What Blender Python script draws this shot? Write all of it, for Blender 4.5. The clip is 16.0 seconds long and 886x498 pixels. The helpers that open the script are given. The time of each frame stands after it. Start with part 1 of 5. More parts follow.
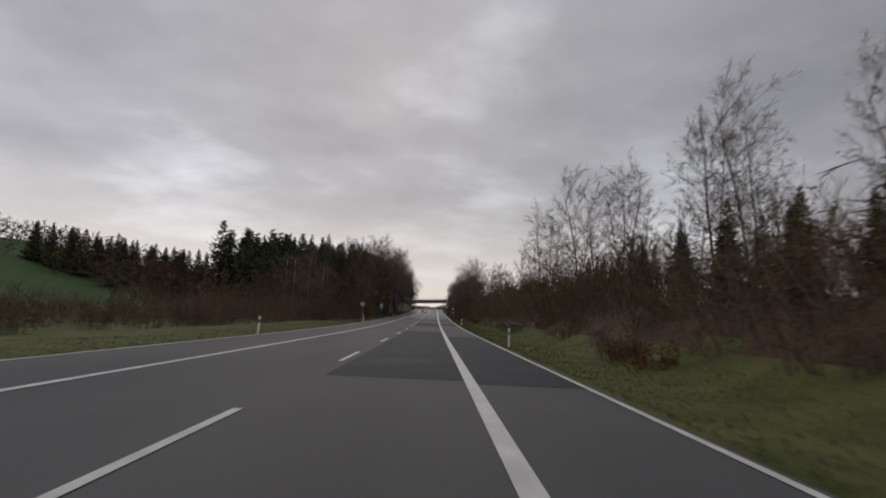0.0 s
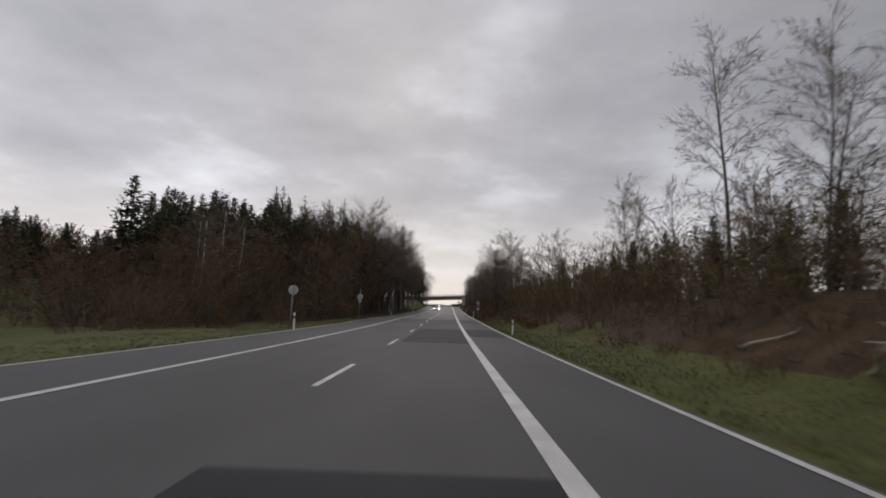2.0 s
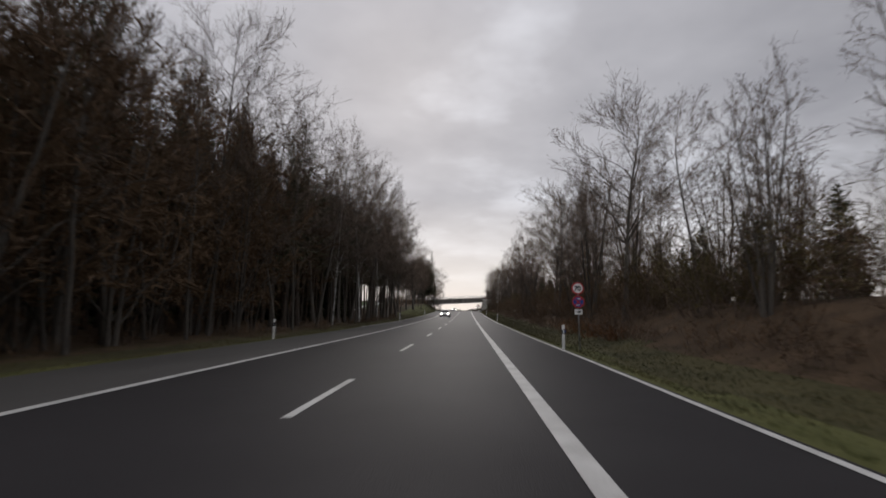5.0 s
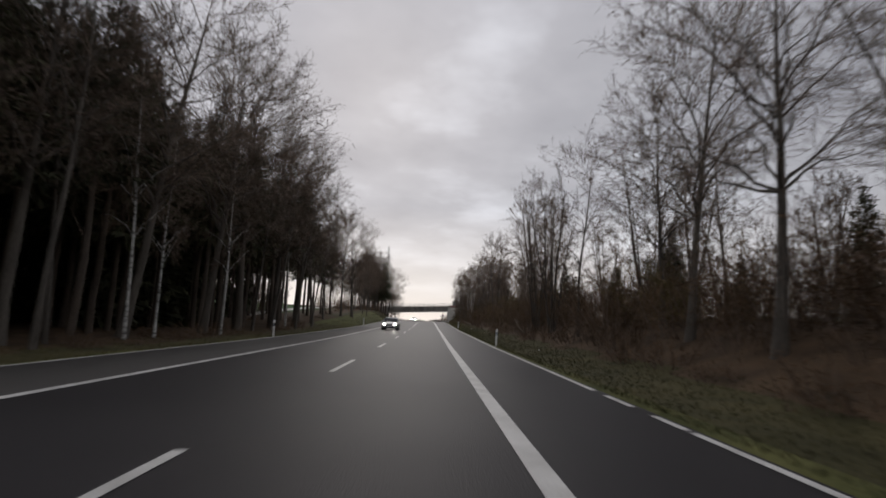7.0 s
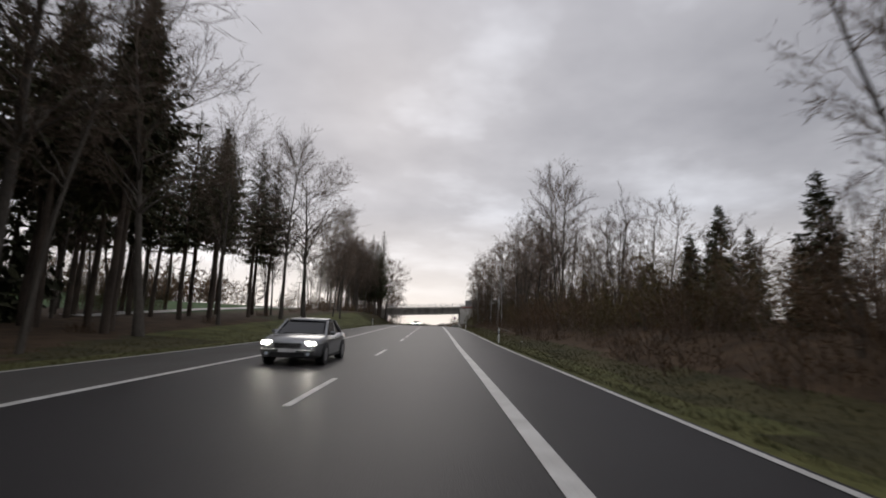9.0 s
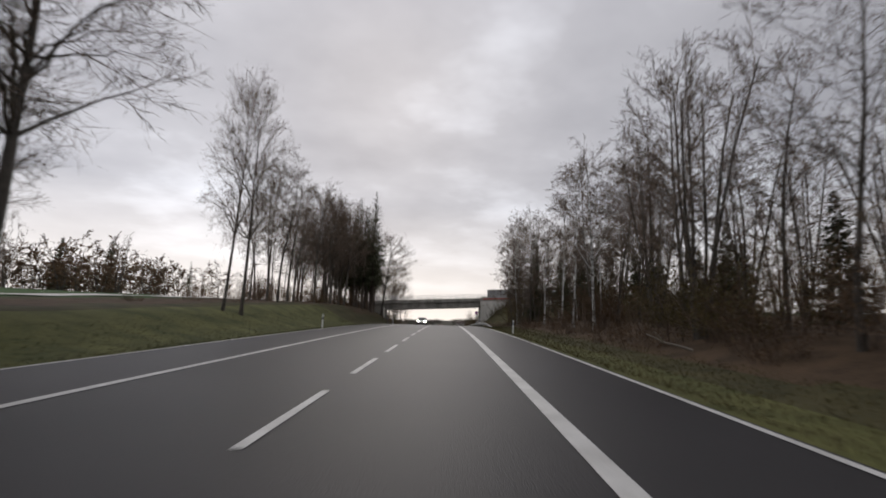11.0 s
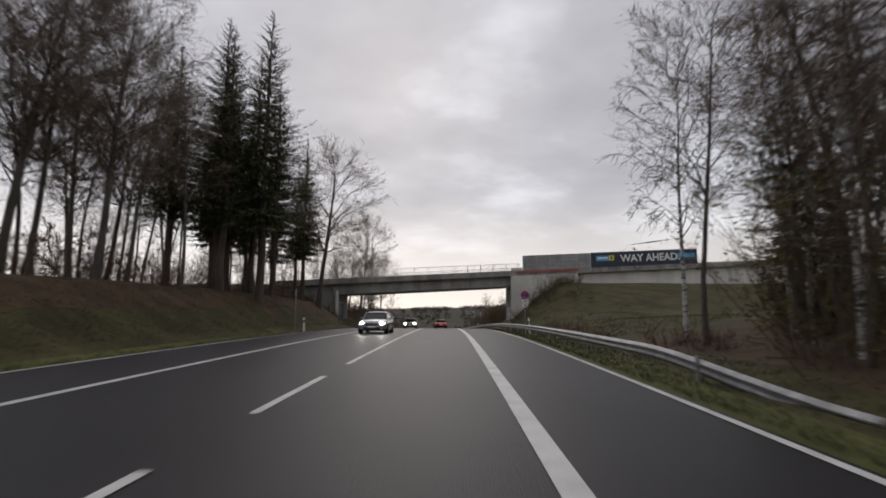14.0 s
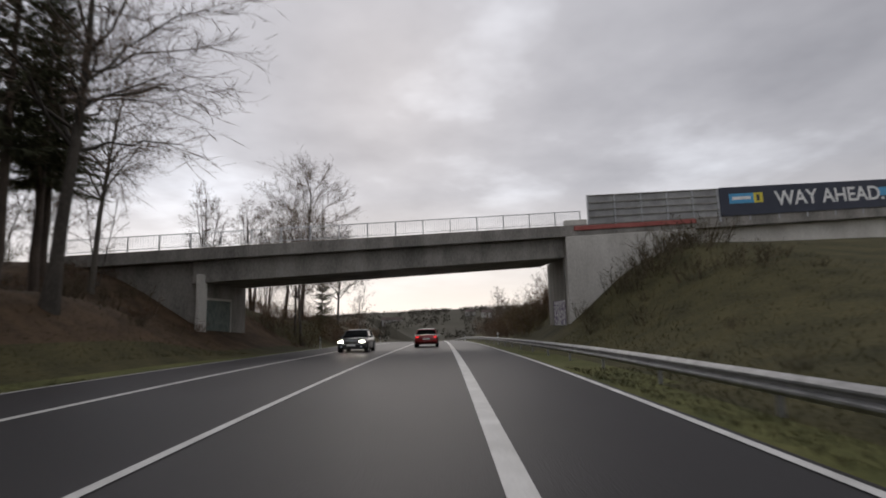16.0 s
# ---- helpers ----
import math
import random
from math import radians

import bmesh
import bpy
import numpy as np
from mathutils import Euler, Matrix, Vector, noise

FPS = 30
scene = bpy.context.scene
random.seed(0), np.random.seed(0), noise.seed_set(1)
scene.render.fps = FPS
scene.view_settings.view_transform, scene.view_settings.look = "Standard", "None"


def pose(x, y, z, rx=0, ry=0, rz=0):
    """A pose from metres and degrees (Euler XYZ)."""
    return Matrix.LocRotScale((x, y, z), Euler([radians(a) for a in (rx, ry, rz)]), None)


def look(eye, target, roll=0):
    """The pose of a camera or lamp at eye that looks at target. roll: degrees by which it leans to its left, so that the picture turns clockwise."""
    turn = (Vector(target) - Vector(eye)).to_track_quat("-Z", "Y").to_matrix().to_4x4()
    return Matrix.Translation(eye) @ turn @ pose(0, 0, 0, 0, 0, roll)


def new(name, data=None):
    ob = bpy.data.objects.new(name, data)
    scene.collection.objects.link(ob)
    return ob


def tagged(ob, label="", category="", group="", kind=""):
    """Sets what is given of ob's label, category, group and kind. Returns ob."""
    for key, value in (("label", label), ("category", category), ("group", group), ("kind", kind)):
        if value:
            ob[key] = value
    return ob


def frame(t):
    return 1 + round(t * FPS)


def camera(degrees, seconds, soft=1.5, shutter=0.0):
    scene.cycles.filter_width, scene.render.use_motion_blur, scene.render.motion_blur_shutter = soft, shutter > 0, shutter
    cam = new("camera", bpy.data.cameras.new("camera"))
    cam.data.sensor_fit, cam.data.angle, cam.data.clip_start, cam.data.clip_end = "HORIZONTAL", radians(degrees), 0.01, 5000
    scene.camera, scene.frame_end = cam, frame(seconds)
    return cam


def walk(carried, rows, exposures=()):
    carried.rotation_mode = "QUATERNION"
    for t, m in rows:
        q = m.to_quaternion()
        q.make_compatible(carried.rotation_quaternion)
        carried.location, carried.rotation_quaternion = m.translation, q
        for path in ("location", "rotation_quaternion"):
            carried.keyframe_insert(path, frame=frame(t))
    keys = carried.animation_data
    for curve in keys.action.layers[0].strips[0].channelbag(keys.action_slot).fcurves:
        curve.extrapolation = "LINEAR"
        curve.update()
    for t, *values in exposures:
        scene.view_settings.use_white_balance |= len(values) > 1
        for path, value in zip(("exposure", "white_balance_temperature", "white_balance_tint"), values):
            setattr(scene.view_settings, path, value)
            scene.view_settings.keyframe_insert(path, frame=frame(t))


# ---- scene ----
cam = camera(82.1, 16.0, soft=1.8, shutter=0.25)
PATH = [
    (0, pose(0.277, 0.011, 1.432, 97.674, -2.544, -1.024)),
    (0.5, pose(0.251, 10.404, 1.428, 97.247, -2.170, -0.060)),
    (1, pose(0.173, 20.832, 1.424, 97.612, -2.231, 0.416)),
    (1.5, pose(0.122, 31.361, 1.449, 97.610, -1.665, 0.962)),
    (2, pose(0.018, 41.781, 1.516, 97.419, -1.868, 0.603)),
    (2.5, pose(-0.071, 52.268, 1.579, 97.292, -1.806, 1.900)),
    (3, pose(-0.081, 62.503, 1.665, 96.967, -1.329, 2.844)),
    (3.2, pose(-0.086, 66.592, 1.706, 96.839, -1.428, 3.291)),
    (5.3, pose(0.081, 110.811, 2.405, 98.303, -0.390, 2.209)),
    (5.5, pose(0.091, 114.994, 2.468, 98.527, -0.299, 1.691)),
    (6, pose(0.150, 125.364, 2.615, 99.359, -0.695, -1.038)),
    (6.5, pose(0.229, 135.691, 2.787, 99.541, -1.336, -2.396)),
    (7, pose(0.265, 146.065, 2.970, 99.282, -2.308, -1.678)),
    (7.5, pose(0.307, 156.402, 3.180, 99.614, -2.302, -1.229)),
    (8, pose(0.333, 166.568, 3.407, 99.851, -2.554, -0.886)),
    (8.2, pose(0.338, 170.671, 3.510, 99.948, -2.269, -1.710)),
    (10.3, pose(0.202, 213.877, 4.696, 98.930, -1.525, 1.217)),
    (10.5, pose(0.182, 217.995, 4.830, 98.881, -1.999, 0.800)),
    (11, pose(0.131, 228.328, 5.200, 99.138, -1.521, 0.636)),
    (11.5, pose(0.123, 238.625, 5.594, 99.270, -1.159, 0.173)),
    (12, pose(0.213, 248.856, 5.965, 99.219, -0.874, -0.234)),
    (12.5, pose(0.251, 258.854, 6.298, 99.362, -0.609, -0.632)),
    (13, pose(0.360, 268.884, 6.636, 98.900, -0.725, -0.515)),
    (13.5, pose(0.444, 279.164, 6.957, 97.928, -0.804, 0.259)),
    (14, pose(0.489, 289.179, 7.169, 97.642, -0.188, 1.667)),
    (14.5, pose(0.540, 299.144, 7.341, 98.445, -0.047, 1.706)),
    (15, pose(0.552, 308.907, 7.433, 98.198, 0.389, 0.954)),
    (15.5, pose(0.393, 318.823, 7.538, 97.937, 0.038, 1.252)),
    (16, pose(0.312, 328.551, 7.473, 97.883, 1.463, 1.632)),
]
walk(cam, PATH, [(0, -0.33, 6570, 12), (1.5, -0.19, 6570, 12), (3.0, -0.12, 6570, 12), (5.5, -0.05, 6570, 12), (8.0, 0.0, 6570, 12), (10.5, 0.1, 6570, 12), (16.0, 0.1, 6570, 12)])

# ---- light: a grey overcast afternoon, brighter near the horizon ahead ----
world = bpy.data.worlds.new("overcast")
world.use_nodes = True
scene.world = world
wt = world.node_tree
wt.nodes.clear()


def wn(kind, **kw):
    n = wt.nodes.new(kind)
    for k, v in kw.items():
        n.inputs[k].default_value = v
    return n


def wmath(op, a, b=None):
    n = wt.nodes.new("ShaderNodeMath")
    n.operation = op
    for i, v in enumerate((a, b)):
        if v is None:
            continue
        if isinstance(v, (int, float)):
            n.inputs[i].default_value = v
        else:
            wt.links.new(v, n.inputs[i])
    return n.outputs[0]


tc = wt.nodes.new("ShaderNodeTexCoord")
sep = wt.nodes.new("ShaderNodeSeparateXYZ")
wt.links.new(tc.outputs["Generated"], sep.inputs[0])
up = wmath("MAXIMUM", sep.outputs[2], 0.0)
den = wmath("ADD", up, 0.16)
comb = wt.nodes.new("ShaderNodeCombineXYZ")
wt.links.new(wmath("DIVIDE", sep.outputs[0], den), comb.inputs[0])
wt.links.new(wmath("DIVIDE", sep.outputs[1], den), comb.inputs[1])
cl1 = wn("ShaderNodeTexNoise", Scale=1.15, Detail=5.0, Roughness=0.52)
cl2 = wn("ShaderNodeTexNoise", Scale=0.42, Detail=2.0)
wt.links.new(comb.outputs[0], cl1.inputs["Vector"])
wt.links.new(comb.outputs[0], cl2.inputs["Vector"])
mixn = wmath("ADD", wmath("MULTIPLY", cl1.outputs[0], 0.62), wmath("MULTIPLY", cl2.outputs[0], 0.38))
ramp = wt.nodes.new("ShaderNodeValToRGB")
els = ramp.color_ramp.elements
els[0].position, els[0].color = 0.36, (0.36, 0.362, 0.392, 1)
els[1].position, els[1].color = 0.62, (0.84, 0.865, 0.92, 1)
e = els.new(0.5)
e.color = (0.515, 0.518, 0.55, 1)
wt.links.new(mixn, ramp.inputs[0])
# pale warm band low over the land
hor = wt.nodes.new("ShaderNodeValToRGB")
he = hor.color_ramp.elements
he[0].position, he[0].color = 0.0, (1, 1, 1, 1)
he[1].position, he[1].color = 0.24, (0, 0, 0, 1)
h2 = he.new(0.1)
h2.color = (0.62, 0.62, 0.62, 1)
wt.links.new(up, hor.inputs[0])
ahead = wmath("ADD", wmath("MULTIPLY", sep.outputs[1], 0.3), 0.68)
mx = wt.nodes.new("ShaderNodeMix")
mx.data_type = "RGBA"
wt.links.new(wmath("MULTIPLY", hor.outputs[0], ahead), mx.inputs[0])
wt.links.new(ramp.outputs[0], mx.inputs[6])
mx.inputs[7].default_value = (0.95, 0.89, 0.84, 1)
# overcast sky grows brighter towards the zenith
zen = wt.nodes.new("ShaderNodeValToRGB")
ze = zen.color_ramp.elements
ze[0].position, ze[0].color = 0.5, (1, 1, 1, 1)
ze[1].position, ze[1].color = 1.0, (1.15, 1.15, 1.18, 1)
wt.links.new(up, zen.inputs[0])
mul = wt.nodes.new("ShaderNodeMix")
mul.data_type, mul.blend_type = "RGBA", "MULTIPLY"
mul.inputs[0].default_value = 1.0
wt.links.new(mx.outputs[2], mul.inputs[6])
wt.links.new(zen.outputs[0], mul.inputs[7])
# the cloud cover is thinner on the left than on the right
bg1 = wn("ShaderNodeBackground")
wt.links.new(mul.outputs[2], bg1.inputs[0])
wt.links.new(wmath("ADD", wmath("MULTIPLY", sep.outputs[0], -0.3), 0.95), bg1.inputs[1])
sky = wt.nodes.new("ShaderNodeTexSky")
sky.sky_type, sky.sun_disc = "NISHITA", False
sky.sun_elevation, sky.sun_rotation = radians(28), radians(-8)
bg2 = wn("ShaderNodeBackground", Strength=0.006)
wt.links.new(sky.outputs[0], bg2.inputs[0])
addsh = wt.nodes.new("ShaderNodeAddShader")
wt.links.new(bg1.outputs[0], addsh.inputs[0])
wt.links.new(bg2.outputs[0], addsh.inputs[1])
wout = wt.nodes.new("ShaderNodeOutputWorld")
wt.links.new(addsh.outputs[0], wout.inputs[0])

sun_data = bpy.data.lights.new("sun", "SUN")
sun_data.energy, sun_data.angle, sun_data.color = 0.35, radians(25), (1.0, 0.95, 0.88)
sun = new("sun", sun_data)
sun.matrix_world = look((0, 0, 60), (6, -60, 28))


# ---- materials ----
def material(name, c1, c2, scale=2.0, fine=30.0, rough=0.8, bump=0.3, metal=0.0, spread=(0.35, 0.65), island=0.0, spec=0.5, coat=0.0, wet=None, stretch=(1, 1, 1)):
    m = bpy.data.materials.new(name)
    m.use_nodes = True
    t = m.node_tree
    b = t.nodes["Principled BSDF"]
    co = t.nodes.new("ShaderNodeTexCoord")
    mp = t.nodes.new("ShaderNodeMapping")
    mp.inputs["Scale"].default_value = stretch
    t.links.new(co.outputs["Object"], mp.inputs[0])
    n1 = t.nodes.new("ShaderNodeTexNoise")
    n1.inputs["Scale"].default_value, n1.inputs["Detail"].default_value = scale, 4
    n2 = t.nodes.new("ShaderNodeTexNoise")
    n2.inputs["Scale"].default_value, n2.inputs["Detail"].default_value = fine, 3
    for n in (n1, n2):
        t.links.new(mp.outputs[0], n.inputs["Vector"])
    ad = t.nodes.new("ShaderNodeMath")
    ad.operation = "MULTIPLY_ADD"
    t.links.new(n1.outputs[0], ad.inputs[0])
    ad.inputs[1].default_value = 0.6
    sc = t.nodes.new("ShaderNodeMath")
    sc.operation = "MULTIPLY"
    t.links.new(n2.outputs[0], sc.inputs[0])
    sc.inputs[1].default_value = 0.4
    t.links.new(sc.outputs[0], ad.inputs[2])
    last = ad.outputs[0]
    if island:
        g = t.nodes.new("ShaderNodeNewGeometry")
        o = t.nodes.new("ShaderNodeObjectInfo")
        for src in (g.outputs["Random Per Island"], o.outputs["Random"]):
            q = t.nodes.new("ShaderNodeMath")
            q.operation = "MULTIPLY_ADD"
            t.links.new(src, q.inputs[0])
            q.inputs[1].default_value = island
            w = t.nodes.new("ShaderNodeMath")
            w.operation = "SUBTRACT"
            t.links.new(last, w.inputs[0])
            w.inputs[1].default_value = island / 2
            t.links.new(w.outputs[0], q.inputs[2])
            last = q.outputs[0]
    r = t.nodes.new("ShaderNodeValToRGB")
    r.color_ramp.elements[0].position, r.color_ramp.elements[1].position = spread
    r.color_ramp.elements[0].color, r.color_ramp.elements[1].color = (*c1, 1), (*c2, 1)
    t.links.new(last, r.inputs[0])
    t.links.new(r.outputs[0], b.inputs["Base Color"])
    b.inputs["Metallic"].default_value = metal
    b.inputs["Specular IOR Level"].default_value = spec
    b.inputs["Coat Weight"].default_value = coat
    if wet:
        rr = t.nodes.new("ShaderNodeMapRange")
        t.links.new(n1.outputs[0], rr.inputs[0])
        rr.inputs[1].default_value, rr.inputs[2].default_value = 0.35, 0.65
        rr.inputs[3].default_value, rr.inputs[4].default_value = wet
        t.links.new(rr.outputs[0], b.inputs["Roughness"])
    else:
        b.inputs["Roughness"].default_value = rough
    if bump:
        bp = t.nodes.new("ShaderNodeBump")
        bp.inputs["Strength"].default_value, bp.inputs["Distance"].default_value = bump, 0.02
        t.links.new(n2.outputs[0], bp.inputs["Height"])
        t.links.new(bp.outputs[0], b.inputs["Normal"])
    return m


def lamp_material(name, colour, strength):
    m = bpy.data.materials.new(name)
    m.use_nodes = True
    b = m.node_tree.nodes["Principled BSDF"]
    b.inputs["Base Color"].default_value = (*colour, 1)
    b.inputs["Emission Color"].default_value = (*colour, 1)
    b.inputs["Emission Strength"].default_value = strength
    return m


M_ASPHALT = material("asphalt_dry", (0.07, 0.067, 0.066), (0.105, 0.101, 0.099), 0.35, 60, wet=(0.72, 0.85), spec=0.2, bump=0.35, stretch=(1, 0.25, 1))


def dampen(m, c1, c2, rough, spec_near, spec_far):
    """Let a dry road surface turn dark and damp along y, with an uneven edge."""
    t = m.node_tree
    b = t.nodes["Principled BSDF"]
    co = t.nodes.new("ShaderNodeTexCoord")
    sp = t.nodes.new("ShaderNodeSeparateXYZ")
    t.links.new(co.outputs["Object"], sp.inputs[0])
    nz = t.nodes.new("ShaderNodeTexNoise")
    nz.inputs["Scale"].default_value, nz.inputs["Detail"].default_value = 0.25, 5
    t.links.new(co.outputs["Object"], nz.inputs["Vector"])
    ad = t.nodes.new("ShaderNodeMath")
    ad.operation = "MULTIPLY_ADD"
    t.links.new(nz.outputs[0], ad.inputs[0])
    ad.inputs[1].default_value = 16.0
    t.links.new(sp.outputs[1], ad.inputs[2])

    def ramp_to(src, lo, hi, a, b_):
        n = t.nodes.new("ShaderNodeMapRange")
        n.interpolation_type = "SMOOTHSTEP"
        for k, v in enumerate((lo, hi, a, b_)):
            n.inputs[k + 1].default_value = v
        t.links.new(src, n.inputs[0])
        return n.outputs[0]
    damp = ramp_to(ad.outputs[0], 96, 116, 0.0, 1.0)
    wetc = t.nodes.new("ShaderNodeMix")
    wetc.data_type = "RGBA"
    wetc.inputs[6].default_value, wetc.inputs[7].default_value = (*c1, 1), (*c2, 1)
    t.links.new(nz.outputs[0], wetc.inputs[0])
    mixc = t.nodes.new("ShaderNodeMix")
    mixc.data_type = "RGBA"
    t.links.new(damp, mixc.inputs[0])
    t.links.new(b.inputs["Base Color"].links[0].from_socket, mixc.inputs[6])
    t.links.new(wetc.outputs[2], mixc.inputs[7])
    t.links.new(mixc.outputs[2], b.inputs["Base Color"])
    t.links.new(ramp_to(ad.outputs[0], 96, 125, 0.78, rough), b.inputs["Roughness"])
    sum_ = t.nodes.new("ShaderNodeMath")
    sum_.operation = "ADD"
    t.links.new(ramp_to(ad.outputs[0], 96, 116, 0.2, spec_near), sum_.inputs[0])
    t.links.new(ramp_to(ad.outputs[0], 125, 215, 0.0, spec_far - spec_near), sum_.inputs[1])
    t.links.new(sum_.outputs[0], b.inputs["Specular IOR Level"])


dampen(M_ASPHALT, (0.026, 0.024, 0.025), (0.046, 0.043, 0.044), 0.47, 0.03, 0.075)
M_SHOULDER = material("worn_shoulder_asphalt", (0.05, 0.047, 0.044), (0.08, 0.075, 0.07), 0.4, 60, wet=(0.6, 0.8), spec=0.15, bump=0.3, stretch=(1, 0.25, 1))
M_PATCH = material("asphalt_new", (0.018, 0.018, 0.021), (0.03, 0.03, 0.034), 0.5, 70, wet=(0.7, 0.8), spec=0.18, bump=0.3)
M_PAINT = material("road_paint", (0.4, 0.39, 0.365), (0.62, 0.61, 0.58), 1.5, 40, rough=0.6, bump=0.15)
M_GRASS = material("grass_ground", (0.044, 0.052, 0.015), (0.12, 0.118, 0.04), 0.6, 9, rough=0.95, bump=0.8, spec=0.2)
M_BANK = material("dull_bank_grass", (0.03, 0.029, 0.011), (0.078, 0.068, 0.028), 0.5, 8, rough=0.95, bump=0.9, spec=0.2)
M_BLADE = material("grass_blades", (0.05, 0.062, 0.018), (0.13, 0.132, 0.048), 0.5, 6, rough=0.85, bump=0, island=0.35, spec=0.2)
M_BLADE2 = material("dull_grass_blades", (0.042, 0.042, 0.016), (0.1, 0.086, 0.036), 0.5, 6, rough=0.85, bump=0, island=0.35, spec=0.2)
M_FIELD = material("green_field", (0.03, 0.062, 0.016), (0.05, 0.092, 0.026), 0.05, 2, rough=0.95, bump=0.5, spec=0.2)
M_LITTER = material("leaf_litter", (0.036, 0.023, 0.013), (0.1, 0.064, 0.036), 0.8, 12, rough=0.95, bump=0.9, spec=0.2)
M_BARK = material("grey_bark", (0.04, 0.034, 0.028), (0.12, 0.104, 0.086), 1.5, 18, rough=0.9, bump=0.8, island=0.15, stretch=(1, 1, 0.3))
M_TWIG = material("bare_twigs", (0.082, 0.058, 0.042), (0.175, 0.128, 0.094), 1.0, 12, rough=0.9, bump=0, island=0.25)
M_BIRCH = material("birch_bark", (0.06, 0.055, 0.05), (0.5, 0.49, 0.46), 2.2, 12, rough=0.7, bump=0.4, spread=(0.42, 0.52), stretch=(0.6, 0.6, 2.5))
M_SPRUCE = material("spruce_needles", (0.046, 0.05, 0.03), (0.115, 0.118, 0.066), 0.8, 7, rough=0.8, bump=0, island=0.3, spec=0.25)
M_SBARK = material("spruce_bark", (0.045, 0.034, 0.027), (0.11, 0.085, 0.065), 1.5, 20, rough=0.95, bump=0.8, stretch=(1, 1, 0.3))
M_BROWN = material("brown_shrub_twigs", (0.068, 0.042, 0.024), (0.165, 0.106, 0.062), 0.7, 8, rough=0.9, bump=0, island=0.4, spec=0.2)
M_OLIVE = material("olive_shrub_leaves", (0.06, 0.046, 0.018), (0.135, 0.106, 0.04), 0.7, 8, rough=0.85, bump=0, island=0.4, spec=0.25)
M_RUST = material("rusty_bracken", (0.07, 0.03, 0.012), (0.2, 0.1, 0.045), 0.9, 9, rough=0.9, bump=0, island=0.4, spec=0.2)
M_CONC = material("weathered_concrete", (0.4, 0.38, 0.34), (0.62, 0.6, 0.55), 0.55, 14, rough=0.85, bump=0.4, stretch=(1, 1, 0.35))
# streaky darker concrete; its colour also holds the shade of girder, abutments, left wing
M_CONC2 = material("stained_shaded_concrete", (0.13, 0.122, 0.108), (0.32, 0.3, 0.27), 0.7, 14, rough=0.85, bump=0.4, stretch=(1, 1, 0.3))
M_ZINC = material("galvanised_steel", (0.17, 0.17, 0.17), (0.34, 0.34, 0.34), 3, 25, rough=0.55, bump=0.15, metal=0.5)
M_RAILING = material("grey_railing_paint", (0.3, 0.31, 0.32), (0.42, 0.43, 0.44), 3, 25, rough=0.5, bump=0.1)
M_WHITE = material("white_plastic", (0.6, 0.6, 0.58), (0.8, 0.8, 0.78), 4, 30, rough=0.45, bump=0.05)
M_BLACK = material("black_plastic", (0.012, 0.012, 0.012), (0.025, 0.025, 0.025), 4, 30, rough=0.5, bump=0.05)
M_REFL = material("reflector", (0.55, 0.6, 0.68), (0.7, 0.75, 0.82), 9, 60, rough=0.2, bump=0.1)
M_BLUE = material("sign_blue", (0.01, 0.03, 0.2), (0.02, 0.05, 0.28), 4, 30, rough=0.4, bump=0)
M_RED = material("sign_red", (0.38, 0.015, 0.02), (0.5, 0.025, 0.03), 4, 30, rough=0.4, bump=0)
M_SIGNBACK = material("sign_back_aluminium", (0.3, 0.3, 0.3), (0.4, 0.4, 0.4), 4, 30, rough=0.5, bump=0.05, metal=0.4)
M_REDSTRIP = material("faded_red_paint", (0.26, 0.06, 0.05), (0.38, 0.12, 0.1), 1.2, 20, rough=0.7, bump=0.2)
M_BANNER = material("dark_blue_banner", (0.012, 0.016, 0.035), (0.022, 0.028, 0.05), 1, 20, rough=0.5, bump=0.1)
M_CYAN = material("light_blue_print", (0.05, 0.28, 0.5), (0.07, 0.34, 0.58), 3, 20, rough=0.5, bump=0)
M_YELLOW = material("yellow_print", (0.6, 0.5, 0.04), (0.7, 0.58, 0.06), 3, 20, rough=0.5, bump=0)
M_PANEL = material("grey_barrier_panel", (0.2, 0.2, 0.2), (0.36, 0.36, 0.35), 0.8, 16, rough=0.7, bump=0.2)
M_GRAFF = material("graffiti_paint", (0.1, 0.06, 0.16), (0.6, 0.6, 0.62), 3.2, 9, rough=0.6, bump=0, spread=(0.45, 0.55))
M_GRAFF2 = material("faded_green_graffiti", (0.05, 0.075, 0.062), (0.14, 0.17, 0.15), 2.2, 9, rough=0.7, bump=0)
M_DEADWOOD = material("bleached_deadwood", (0.16, 0.14, 0.11), (0.42, 0.38, 0.32), 2, 25, rough=0.9, bump=0.4)
M_WOOD = material("weathered_wood", (0.1, 0.075, 0.055), (0.2, 0.16, 0.12), 2, 25, rough=0.9, bump=0.4, stretch=(1, 1, 0.2))
M_TYRE = material("tyre_rubber", (0.012, 0.012, 0.012), (0.025, 0.025, 0.025), 5, 40, rough=0.8, bump=0.2)
M_RIM = material("alloy_rim", (0.35, 0.35, 0.36), (0.5, 0.5, 0.51), 5, 40, rough=0.3, bump=0, metal=0.9)
M_CHROME = material("chrome_trim", (0.6, 0.6, 0.6), (0.7, 0.7, 0.7), 5, 40, rough=0.12, bump=0, metal=1.0)
M_CARGLASS = material("tinted_car_glass", (0.008, 0.009, 0.01), (0.014, 0.015, 0.016), 2, 10, rough=0.06, bump=0)
M_CARRED = material("red_car_paint", (0.2, 0.008, 0.008), (0.24, 0.01, 0.01), 1, 30, rough=0.3, bump=0, coat=0.8)
